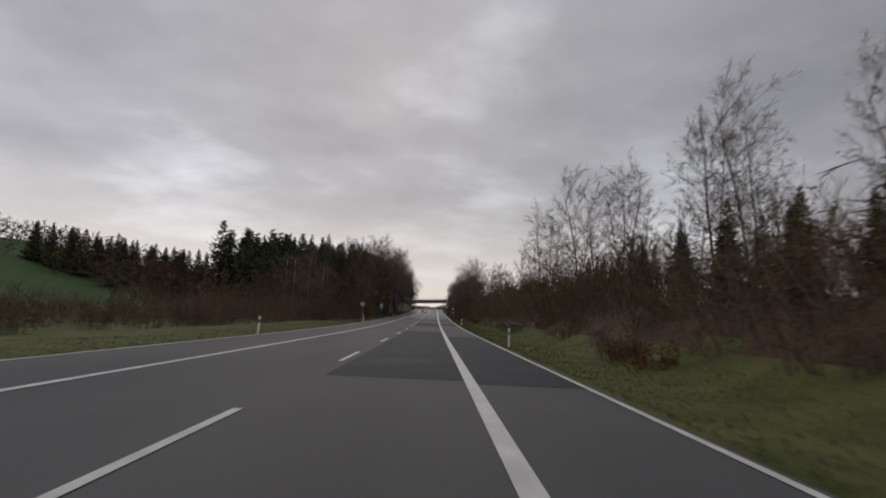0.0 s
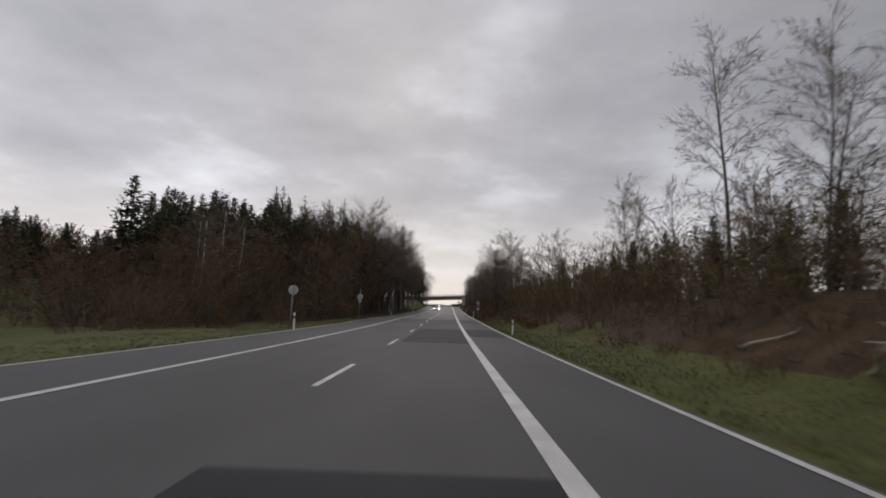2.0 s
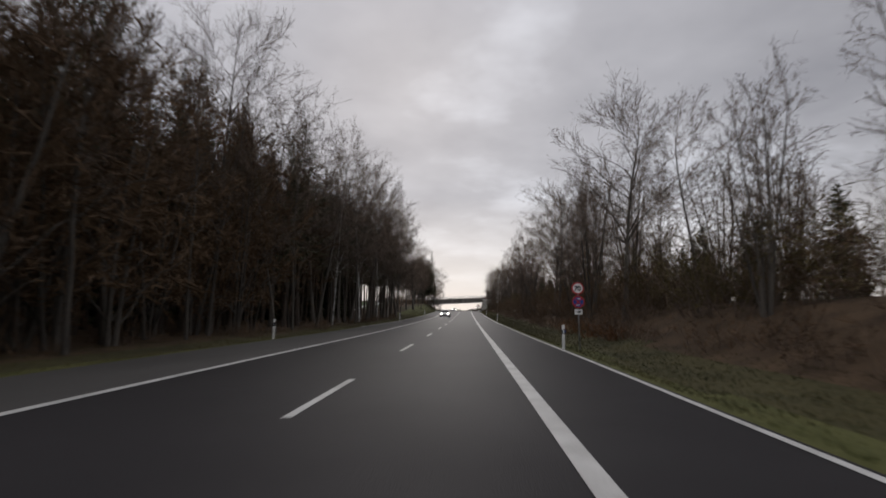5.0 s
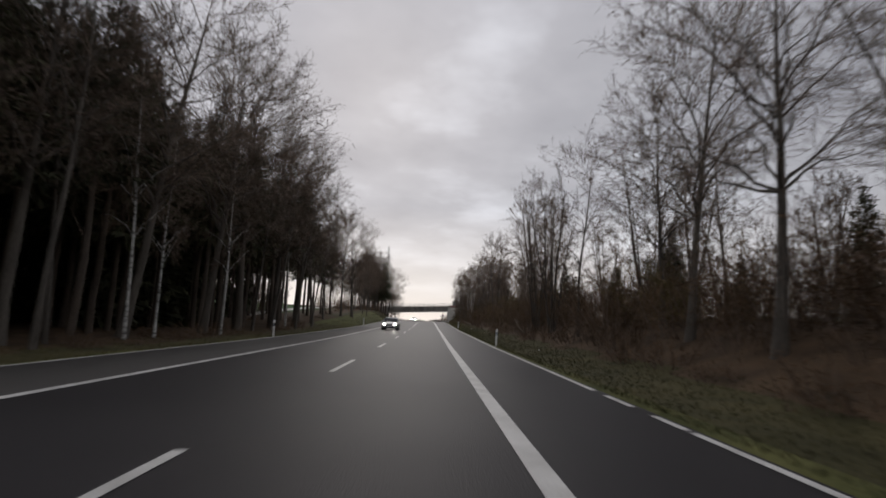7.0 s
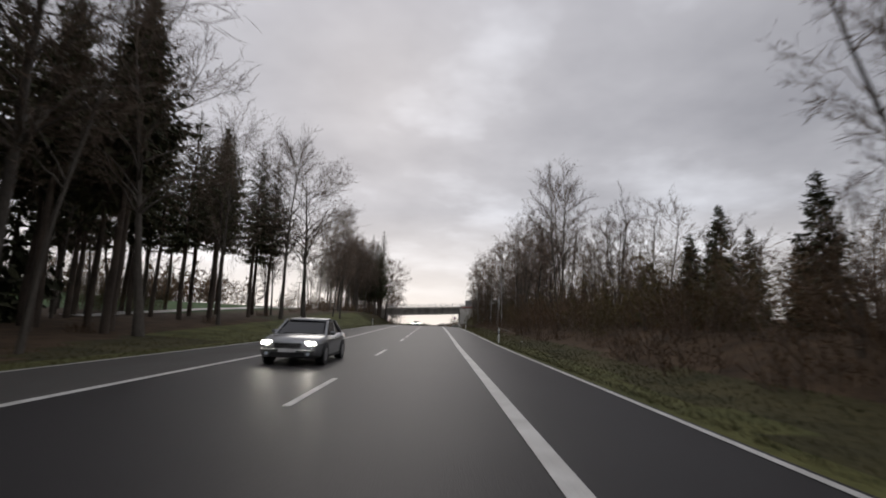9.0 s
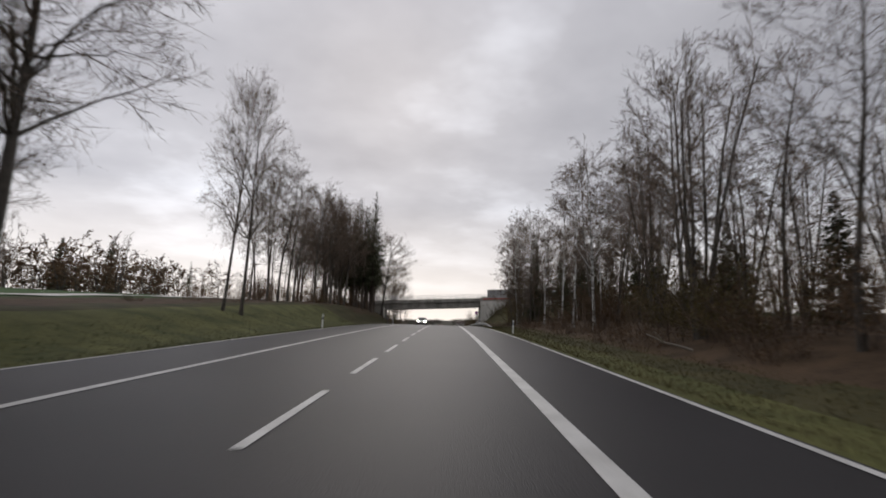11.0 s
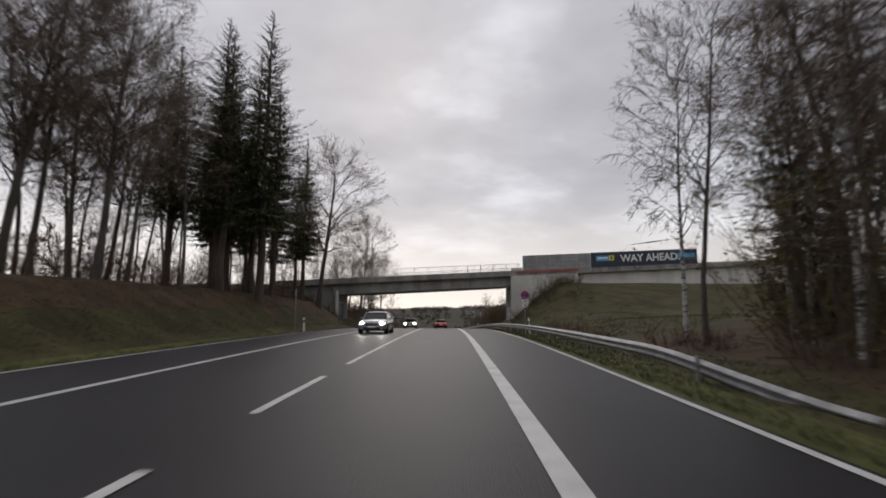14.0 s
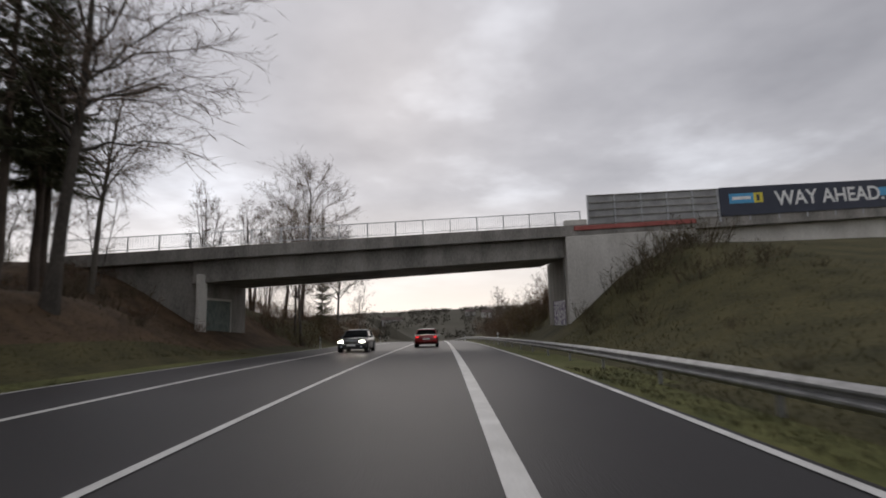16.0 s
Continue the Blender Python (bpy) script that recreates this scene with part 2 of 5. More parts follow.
M_CARSILVER = material("silver_car_paint", (0.2, 0.205, 0.21), (0.26, 0.265, 0.27), 1, 30, rough=0.3, bump=0, metal=0.5, coat=0.8)
M_CARDARK = material("dark_grey_car_paint", (0.03, 0.032, 0.035), (0.045, 0.047, 0.05), 1, 30, rough=0.3, bump=0, metal=0.3, coat=0.8)
M_HEAD = lamp_material("headlight_on", (1.0, 0.95, 0.82), 160.0)
M_LENS = lamp_material("glowing_headlight_lens", (1.0, 0.96, 0.86), 9.0)
M_TAIL = lamp_material("tail_light_on", (1.0, 0.03, 0.03), 1.6)
M_HILL = material("far_hillside", (0.036, 0.033, 0.02), (0.058, 0.052, 0.034), 0.02, 0.4, rough=0.95, bump=0.3, spec=0.2)
M_WEED = material("dead_weeds", (0.05, 0.04, 0.024), (0.12, 0.098, 0.062), 0.7, 8, rough=0.9, bump=0, island=0.4, spec=0.2)
M_HOUSE = material("white_render", (0.34, 0.33, 0.31), (0.46, 0.45, 0.43), 1, 10, rough=0.9, bump=0.2)
M_ROOF = material("dark_roof_tiles", (0.05, 0.035, 0.03), (0.11, 0.08, 0.07), 1, 10, rough=0.85, bump=0.4)
M_FARWOOD = material("far_wood", (0.036, 0.033, 0.023), (0.066, 0.058, 0.042), 0.12, 1.5, rough=0.95, bump=0, island=0.3)


# ---- building helpers ----
def mesh_of(name, verts, faces, material_, smooth=False):
    me = bpy.data.meshes.new(name)
    me.from_pydata([tuple(v) for v in verts], [], faces)
    me.materials.append(material_)
    if smooth:
        me.polygons.foreach_set("use_smooth", [True] * len(me.polygons))
    me.update()
    return me


def from_bm(name, bm, material_, smooth=False):
    me = bpy.data.meshes.new(name)
    bm.to_mesh(me)
    bm.free()
    me.materials.append(material_)
    if smooth:
        me.polygons.foreach_set("use_smooth", [True] * len(me.polygons))
    return me


def part(name, data, material_, parent, label="", smooth=False):
    if isinstance(data, bmesh.types.BMesh):
        data = from_bm(name, data, material_, smooth)
    ob = new(name, data)
    ob.parent = parent
    if label:
        ob["label"] = label
    return ob


def box(x0, x1, y0, y1, z0, z1, bevel=0.0, bm=None):
    bm2 = bm or bmesh.new()
    r = bmesh.ops.create_cube(bm2, size=1)
    for v in r["verts"]:
        v.co = Vector(((x0 + x1) / 2 + v.co.x * (x1 - x0), (y0 + y1) / 2 + v.co.y * (y1 - y0), (z0 + z1) / 2 + v.co.z * (z1 - z0)))
    if bevel:
        bmesh.ops.bevel(bm2, geom=list({e for v in r["verts"] for e in v.link_edges}), offset=bevel, segments=2, affect="EDGES")
    return bm2


def cyl(r0, r1, z0, z1, n=12, at=(0, 0), bm=None, axis="z", bevel=0.0):
    bm2 = bm or bmesh.new()
    r = bmesh.ops.create_cone(bm2, cap_ends=True, segments=n, radius1=r0, radius2=r1, depth=z1 - z0)
    for v in r["verts"]:
        v.co.z += (z0 + z1) / 2
        if axis == "y":
            v.co = Vector((v.co.x, v.co.z, v.co.y))
        elif axis == "x":
            v.co = Vector((v.co.z, v.co.y, v.co.x))
        v.co += Vector((at[0], at[1], 0)) if axis == "z" else Vector((at[0], 0, at[1])) if axis == "y" else Vector((0, at[0], at[1]))
    if bevel:
        bmesh.ops.bevel(bm2, geom=[e for e in bm2.edges if e.calc_face_angle(0) > 1.0], offset=bevel, segments=2, affect="EDGES")
    bmesh.ops.recalc_face_normals(bm2, faces=bm2.faces)
    return bm2


def empty(name, m):
    ob = new(name)
    ob.matrix_basis = m
    ob.empty_display_size = 0.2
    return ob


# ---- the line and profile of the road ----
Y_KNOT = [-400, -100, -20, 0, 20, 40, 60, 80, 100, 120, 140, 160, 180, 200, 220, 240, 260, 280, 300, 320, 340, 360, 380, 400, 420, 470, 560, 700, 1000, 3000]
Z_KNOT = [0, 0, 0, 0, 0.01, 0.05, 0.17, 0.4, 0.74, 1.1, 1.43, 1.85, 2.3, 2.86, 3.45, 4.2, 4.92, 5.52, 5.93, 6.13, 6.04, 5.62, 5.08, 4.45, 3.7, 1.2, -4, -8, -8, -8]
C_KNOT = [0, 0, 0, 0, 0, 0, 0, 0, 0.04, 0.12, 0.22, 0.29, 0.37, 0.45, 0.48, 0.48, 0.43, 0.34, 0.16, -0.12, -0.58, -1.15, -1.8, -2.6, -3.6, -7, -16, -38, -120, -900]


def spline(xs, vs, q):
    """Smooth value between knots (cubic Hermite with averaged slopes)."""
    i = max(0, min(len(xs) - 2, int(np.searchsorted(xs, q, side="right")) - 1))

    def slope(k):
        a, b = max(k - 1, 0), min(k + 1, len(xs) - 1)
        return (vs[b] - vs[a]) / (xs[b] - xs[a])
    h = xs[i + 1] - xs[i]
    t = min(max((q - xs[i]) / h, 0), 1)
    return ((2 * t**3 - 3 * t**2 + 1) * vs[i] + (t**3 - 2 * t**2 + t) * h * slope(i) + (3 * t**2 - 2 * t**3) * vs[i + 1] + (t**3 - t**2) * h * slope(i + 1))


def road_z(y):
    return spline(Y_KNOT, Z_KNOT, y)


def road_x(y):
    return spline(Y_KNOT, C_KNOT, y)


LINE_D, LINE_B, LINE_E, LINE_L, LINE_M = -2.47, 1.17, 3.78, -6.37, -9.58
ROAD_L, ROAD_R = -9.78, 4.05


def smooth01(a, b, v):
    t = min(max((v - a) / (b - a), 0), 1)
    return t * t * (3 - 2 * t)


def lin(xs, vs, q):
    return float(np.interp(q, xs, vs))


def ground_z(u, y):
    """Height of the land at u metres beside the road's line."""
    base = road_z(y)
    if ROAD_L <= u <= ROAD_R:
        return base - 0.06
    if u < ROAD_L:
        d = ROAD_L - u
        bank = lin([0, 195, 215, 248, 300, 335, 352, 363, 374, 390, 430, 600], [0, 0.0, 0.3, 1.2, 2.7, 3.2, 3.3, 3.3, 3.3, 3.2, 3, 0], y)
        z = -0.07 * smooth01(0, 0.6, d) + bank * smooth01(0.9, 7.2, d)
        z += 0.022 * max(0, min(d - 7, 60)) * smooth01(200, 260, y) * (1 - smooth01(345, 352, y))
        z += smooth01(350, 361, y) * (1 - smooth01(376, 395, y)) * (6.3 * smooth01(1.5, 15, d) - bank * smooth01(0.9, 7.2, d))
        hill = smooth01(42, 190, d) * 24.5 * smooth01(20, 150, y) * (1 - smooth01(215, 330, y))
        z += hill
        z -= 0.5 * smooth01(5, 14, d) * (1 - smooth01(60, 110, y))
    else:
        d = u - ROAD_R
        bank = lin([0, 60, 110, 180, 270, 335, 346, 362, 374, 388, 420, 600], [2.6, 2.6, 2.2, 1.6, 0.9, 1.0, 2.0, 6.6, 6.6, 4.5, 3.5, 2], y)
        z = -0.07 * smooth01(0, 0.6, d) + bank * (smooth01(2.4, 13.5, d) if y > 300 else smooth01(2.6, 8.5, d))
        z += 0.05 * max(0, min(d - 8, 80)) * (1 - smooth01(320, 350, y))
    far = smooth01(480, 900, y)
    z += far * (20 + 9 * math.sin(u * 0.004 + 1.0)) * smooth01(500, 1250, y)
    z += 0.12 * noise.noise(Vector((u * 0.23, y * 0.23, 0))) * smooth01(1.5, 6, abs(u + 2.8) - 6.9)
    wide = abs(u) + abs(y) * 0.2
    z += 6.0 * noise.noise(Vector((u * 0.004, y * 0.004, 3))) * smooth01(150, 400, wide)
    return base + z


def place(u, y, dz=0.0):
    """World place on the ground at u beside the road's line."""
    return Vector((road_x(y) + u, y, ground_z(u, y) + dz))


def strip(u0, u1, y0, y1, dz, step=1.0):
    n = max(1, int(math.ceil((y1 - y0) / step)))
    vs, fs = [], []
    for i in range(n + 1):
        y = y0 + (y1 - y0) * i / n
        for u in (u0, u1):
            vs.append((road_x(y) + u, y, road_z(y) + dz))
    for i in range(n):
        fs.append((2 * i, 2 * i + 1, 2 * i + 3, 2 * i + 2))
    return vs, fs


# ---- ground sheet ----
US = [-3000, -1800, -1000, -600, -400, -300, -230, -180, -150, -125, -105, -90, -78, -68, -60, -53, -47, -41, -36, -31, -27, -24, -21.5, -19.5, -18, -17, -16, -15, -14, -13.2, -12.5, -11.9, -11.3, -10.8, -10.4, -10.05, ROAD_L,
      ROAD_R, 4.3, 4.7, 5.2, 5.8, 6.4, 7, 7.6, 8.2, 8.9, 9.6, 10.4, 11.3, 12.3, 13.4, 14.6, 16, 17.6, 19.5, 22, 25, 29, 34, 40, 48, 58, 70, 85, 105, 130, 170, 230, 320, 450, 700, 1100, 1800, 3000]
YS = [-3000, -1200, -500, -200, -100, -60] + [-40 + 2.5 * i for i in range(0, 209)] + [490, 510, 535, 565, 600, 640, 690, 750, 820, 900, 1000, 1150, 1350, 1700, 2200, 3000]
gv, gf = [], []
for y in YS:
    cx = road_x(y)
    for u in US:
        gv.append((cx + u if abs(u) < 500 else u, y, ground_z(u, y)))
nu = len(US)
gmat = []
for j in range(len(YS) - 1):
    for i in range(nu - 1):
        gf.append((j * nu + i, j * nu + i + 1, (j + 1) * nu + i + 1, (j + 1) * nu + i))
        u, y = (US[i] + US[i + 1]) / 2, (YS[j] + YS[j + 1]) / 2
        k = 0
        wob = 1.2 * noise.noise(Vector((u * 0.15, y * 0.15, 7)))
        if u < 0:
            d = ROAD_L - u
            if 95 < y < 240 and d > 2.6 + wob + smooth01(200, 215, y) * 4 and d < 42 + max(0, y - 105) * 0.75:
                k = 2
            elif 340 <= y < 378 and d > 3.2 + wob and d < 45 or 284 <= y < 350 and d > (6.2 if y < 306 else 4.4) + wob and d < 22 or 240 <= y < 284 and d > 9 + wob and d < 13:
                k = 2
            elif y > 480:
                k = 4
            elif d > 48 or (240 < y < 345 and d > 16):
                k = 1
        else:
            d = u - ROAD_R
            if y < 316 and (4.6 if y < 108 else 3.8) + wob < d < 60:
                k = 2
            elif d > 60 and y < 480:
                k = 1
            elif y > 480:
                k = 4
        green = u < 0 and 214 < y < 290 and d < 6.5
        if k == 0 and not green and y > 104 and y < 480 and d > (1.5 if y > 195 else 0.8) + 0.4 * wob:
            k = 3
        gmat.append(k)
gme = mesh_of("ground", gv, gf, M_GRASS, True)
gme.materials.append(M_FIELD)
gme.materials.append(M_LITTER)
gme.materials.append(M_BANK)
gme.materials.append(M_HILL)
gme.polygons.foreach_set("material_index", gmat)
tagged(new("ground", gme), "grass verges, meadow and leaf-littered woodland floor beside the road", "ground", kind="structure")

# ---- road ----
rv, rf = [], []
ru = [ROAD_L, LINE_M - 0.1, LINE_L, LINE_D, LINE_B, LINE_E + 0.1, ROAD_R]
ry = [-200 + 4 * i for i in range(0, 45)] + [-20 + i for i in range(0, 420)] + [400 + 3 * i for i in range(0, 80)]
for y in ry:
    for u in ru:
        edge = -0.04 if u in (ROAD_L, ROAD_R) else 0.0
        rv.append((road_x(y) + u, y, road_z(y) + edge))
rmat = []
for j in range(len(ry) - 1):
    for i in range(len(ru) - 1):
        k = j * len(ru) + i
        rf.append((k, k + 1, k + 1 + len(ru), k + len(ru)))
        rmat.append(1 if i < 2 and 98 <= ry[j] < 212 else 0)
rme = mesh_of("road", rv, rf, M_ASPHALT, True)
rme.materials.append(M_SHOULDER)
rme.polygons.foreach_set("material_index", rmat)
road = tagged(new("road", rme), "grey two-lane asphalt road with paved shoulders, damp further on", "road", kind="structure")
for u0, u1, y0, y1 in ((LINE_D + 0.3, LINE_B - 0.1, 12.0, 46.6), (LINE_B + 0.15, LINE_E - 0.06, 11.5, 38.5), (LINE_D + 0.3, LINE_B - 0.1, 65.8, 81.8), (LINE_B + 0.15, LINE_E - 0.06, 72.2, 82.7)):
    vs, fs = strip(u0, u1, y0, y1, 0.005)
    part("asphalt_patch", mesh_of("asphalt_patch", vs, fs, M_PATCH), M_PATCH, road, "darker newer asphalt patch")


def line(name, u, w, y0, y1, label=""):
    vs, fs = strip(u - w / 2, u + w / 2, y0, y1, 0.011)
    part(name, mesh_of(name, vs, fs, M_PAINT), M_PAINT, road, label)


line("wide_line", LINE_B, 0.26, -60, 560, "wide white line beside the paved shoulder")
for y0, y1 in ((-60, 153.4), (153.6, 154.7), (155.6, 157.0), (157.8, 254.2), (254.7, 255.6), (256.0, 560)):
    line("edge_line", LINE_E, 0.13, y0, y1)
line("left_lane_line", LINE_L, 0.2, -60, 560)
line("edge_line", LINE_M, 0.12, -60, 112)
line("edge_line", LINE_M, 0.12, 150, 560, "worn thin white edge line")
for n in range(-4, 18):
    line("dash", LINE_D, 0.14, 3.6 + 12 * n, 7.6 + 12 * n)
for n in range(0, 13):
    line("dash", LINE_D, 0.14, 221.2 + 6.25 * n, 225.0 + 6.25 * n)
line("centre_line", LINE_D, 0.14, 302.4, 560, "unbroken white centre line")


# ---- road bridge ahead ----
def bridge_bottom(x):
    return 11.35 + 0.058 * x


def bridge_front(x):
    return 364.9 + 0.157 * (x - 0.0)


def slab(x0, x1, z0, z1, d0, d1, n=1, wob=0.0):
    """A long piece of the bridge: z offsets from its underside, depth offsets from its front."""
    bm = bmesh.new()
    rows = []
    for i in range(n + 1):
        x = x0 + (x1 - x0) * i / n
        b, f = bridge_bottom(x), bridge_front(x)
        rows.append([bm.verts.new((x - 0.157 * d, f + d, b + z)) for d, z in ((d0, z0), (d1, z0), (d1, z1), (d0, z1))])
    for a, b in zip(rows, rows[1:]):
        for k in range(4):
            bm.faces.new((a[k], a[(k + 1) % 4], b[(k + 1) % 4], b[k]))
    bm.faces.new(rows[0][::-1])
    bm.faces.new(rows[-1])
    bmesh.ops.recalc_face_normals(bm, faces=bm.faces)
    bmesh.ops.bevel(bm, geom=[e for e in bm.edges if len(e.link_faces) == 2 and e.calc_face_angle(0) > 1.0], offset=0.03, segments=1, affect="EDGES")
    return bm


bridge = tagged(empty("road_bridge", pose(0, 0, 0)), "weathered concrete road bridge with grey railings spanning the road", "bridge")
# girder, deck and abutments take the darker concrete, which paints in their shade
part("girder", slab(-17.6, 8.9, 0.0, 1.5, 0.55, 7.6), M_CONC2, bridge, "concrete girder with shade painted into its dark colour")
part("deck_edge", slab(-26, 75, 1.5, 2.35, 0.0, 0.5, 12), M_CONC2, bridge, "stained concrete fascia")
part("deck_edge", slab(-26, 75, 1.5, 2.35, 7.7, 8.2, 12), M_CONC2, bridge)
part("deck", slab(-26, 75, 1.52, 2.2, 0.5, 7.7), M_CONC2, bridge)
part("red_strip", slab(9.2, 19, 1.9, 2.25, -0.1, -0.004), M_REDSTRIP, bridge, "faded red band along the fascia")


def wall_block(x0, x1, y0, y1, z0, ztop0, ztop1):
    bm = bmesh.new()
    vs = [bm.verts.new(v) for v in ((x0, y0, z0), (x1, y0, z0), (x1, y1, z0), (x0, y1, z0), (x0, y0, ztop0), (x1, y0, ztop1), (x1, y1, ztop1), (x0, y1, ztop0))]
    for f in ((0, 1, 2, 3), (4, 7, 6, 5), (0, 4, 5, 1), (1, 5, 6, 2), (2, 6, 7, 3), (3, 7, 4, 0)):
        bm.faces.new([vs[i] for i in f])
    bmesh.ops.recalc_face_normals(bm, faces=bm.faces)
    bmesh.ops.bevel(bm, geom=list(bm.edges), offset=0.04, segments=1, affect="EDGES")
    return bm


def shear_front(bm, x_ref):
    for v in bm.verts:
        v.co.y += 0.157 * (v.co.x - x_ref)
    return bm


part("wing_wall", shear_front(wall_block(8.5, 18.9, 366.15, 367.0, 2.0, bridge_bottom(8.5) + 1.5, bridge_bottom(18.9) + 1.5), 8.5), M_CONC, bridge, "pale concrete wing wall")
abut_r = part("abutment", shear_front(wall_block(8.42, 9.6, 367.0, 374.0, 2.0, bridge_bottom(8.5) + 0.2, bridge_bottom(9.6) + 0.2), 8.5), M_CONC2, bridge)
part("graffiti", shear_front(wall_block(8.39, 8.41, 367.2, 371.6, 5.6, 8.7, 8.7), 8.5), M_GRAFF, abut_r, "purple and white spray graffiti")
part("retaining_wall", shear_front(wall_block(18.9, 75, 368.6, 369.4, 2.0, bridge_bottom(19) + 1.5, bridge_bottom(75) + 1.5), 18.9), M_CONC, bridge, "recessed grey retaining wall")
# same concrete as the right wing, toned down to paint the shade on it
part("wing_wall", shear_front(wall_block(-26, -17.1, 363.1, 363.9, 4.0, bridge_bottom(-26) + 1.5, bridge_bottom(-17.1) + 1.5), -26 + 8.9), M_CONC2, bridge, "concrete wing wall with shade painted into its dark colour")
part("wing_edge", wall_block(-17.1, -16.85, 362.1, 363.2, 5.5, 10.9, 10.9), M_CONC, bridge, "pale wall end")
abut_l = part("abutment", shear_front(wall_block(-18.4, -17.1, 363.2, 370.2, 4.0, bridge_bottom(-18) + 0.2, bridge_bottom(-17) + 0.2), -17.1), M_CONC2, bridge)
part("pale_render", shear_front(wall_block(-17.095, -17.082, 363.4, 367.5, 6.6, 9.4, 9.4), -17.1), M_CONC, abut_l, "pale rendered patch")
part("graffiti", shear_front(wall_block(-17.079, -17.065, 363.62, 367.25, 6.9, 9.22, 9.22), -17.1), M_GRAFF2, abut_l, "faded green graffiti patch")


def railing(x0, x1, depth):
    n = int(round((x1 - x0) / 2.0))
    run = part("railing", slab(x0, x1, 3.38, 3.44, depth - 0.03, depth + 0.03, 1), M_RAILING, bridge, "grey steel railing")
    part("lower_rail", slab(x0, x1, 2.5, 2.54, depth - 0.02, depth + 0.02, 1), M_RAILING, run)
    for i in range(n + 1):
        x = x0 + (x1 - x0) * i / n
        b, f = bridge_bottom(x), bridge_front(x) + depth
        part("post", box(x - 0.035, x + 0.035, f - 0.035, f + 0.035, b + 2.3, b + 3.4), M_RAILING, run)
    k = int((x1 - x0) / 0.16)
    bm = bmesh.new()
    bar_mesh = from_bm("bar", box(-0.009, 0.009, -0.009, 0.009, 2.52, 3.4), M_RAILING)
    for i in range(k):
        x = x0 + (i + 0.5) * (x1 - x0) / k
        b, f = bridge_bottom(x), bridge_front(x) + depth
        if depth < 1:
            o = part("bar", bar_mesh, M_RAILING, run)
            o.matrix_basis = Matrix.Translation((x, f, b))
        else:
            box(x - 0.009, x + 0.009, f - 0.009, f + 0.009, b + 2.52, b + 3.4, bm=bm)
    if depth > 1:
        part("infill", bm, M_RAILING, run)["kind"] = "stuff"
    else:
        bm.free()


railing(-25.6, 9.8, 0.22)
railing(-25.6, 36, 7.95)
# block at the railing's end
part("end_block", slab(8.6, 10.3, 2.35, 2.75, 0.05, 0.5), M_CONC, bridge)

# noise barrier with a frame of posts and rails, then the banner
barrier = tagged(empty("noise_barrier", pose(0, 0, 0)), "grey panelled noise barrier standing on the bridge's edge", "barrier")


def bz(x):
    return bridge_bottom(x) + 2.3


def by(x):
    return bridge_front(x) - 1.6


bx0, bx1, bh = 10.4, 21.0, 2.25
for i in range(6):
    x = bx0 + (bx1 - bx0) * i / 5
    part("post", box(x - 0.06, x + 0.06, by(x) + 1.55, by(x) + 1.75, bz(x) - 0.4, bz(x) + bh), M_RAILING, barrier)
for i in range(5):
    for k in range(4):
        xa, xb = bx0 + (bx1 - bx0) * i / 5 + 0.07, bx0 + (bx1 - bx0) * (i + 1) / 5 - 0.07
        bm = box(xa, xb, 0, 0.08, 0.05 + k * 0.55, 0.05 + k * 0.55 + 0.5, 0.015)
        for v in bm.verts:
            v.co.z += bz(v.co.x)
            v.co.y += by(v.co.x) + 1.6
        part("panel", bm, M_PANEL, barrier)
for k in range(5):
    bm = box(bx0, bx1, 0, 0.1, k * 0.55 - 0.01, k * 0.55 + 0.05)
    for v in bm.verts:
        v.co.z += bz(v.co.x)
        v.co.y += by(v.co.x) + 1.52
    part("rail", bm, M_CONC2, barrier)

banner = tagged(empty("advertising_banner", pose(0, 0, 0)), "long dark blue advertising banner with white lettering on a frame", "banner")
nx0, nx1 = 21.1, 38.6
bm = box(nx0, nx1, 0, 0.05, 0.0, 2.3, 0.01)
for v in bm.verts:
    v.co.z += bz(v.co.x)
    v.co.y += by(v.co.x) + 1.5
part("cloth", bm, M_BANNER, banner)
for i in range(8):
    x = nx0 + (nx1 - nx0) * i / 7
    part("post", box(x - 0.06, x + 0.06, by(x) + 1.58, by(x) + 1.75, bz(x) - 0.4, bz(x) + 2.25), M_RAILING, banner)


def flush(name, x0, x1, z0, z1, mat, parent, proud=0.012, label=""):
    bm = box(x0, x1, 0, 0.01, z0, z1)
    for v in bm.verts:
        v.co.z += bz(v.co.x)
        v.co.y += by(v.co.x) + 1.5 - proud
    return part(name, bm, mat, parent, label)


flush("blue_field", 21.9, 24.0, 0.95, 1.75, M_CYAN, banner, label="light blue printed block")
flush("yellow_field", 24.0, 24.8, 0.95, 1.75, M_YELLOW, banner, label="yellow printed block")
flush("white_bar", 22.15, 23.75, 1.25, 1.5, M_WHITE, banner, 0.02)
flush("dark_bar", 24.25, 24.5, 1.1, 1.6, M_BANNER, banner, 0.02)
flush("blue_field", 35.2, 38.2, 0.95, 1.65, M_CYAN, banner, label="light blue printed block")


def words(text, size, m, mat, parent, name="lettering", bold=0.0):
    cu = bpy.data.curves.new(name, "FONT")
    cu.body, cu.size, cu.extrude, cu.offset = text, size, 0.004, bold
    tmp = bpy.data.objects.new(name, cu)
    me = bpy.data.meshes.new_from_object(tmp)
    bpy.data.objects.remove(tmp)
    me.materials.append(mat)
    ob = part(name, me, mat, parent)
    ob.matrix_basis = m
    return ob


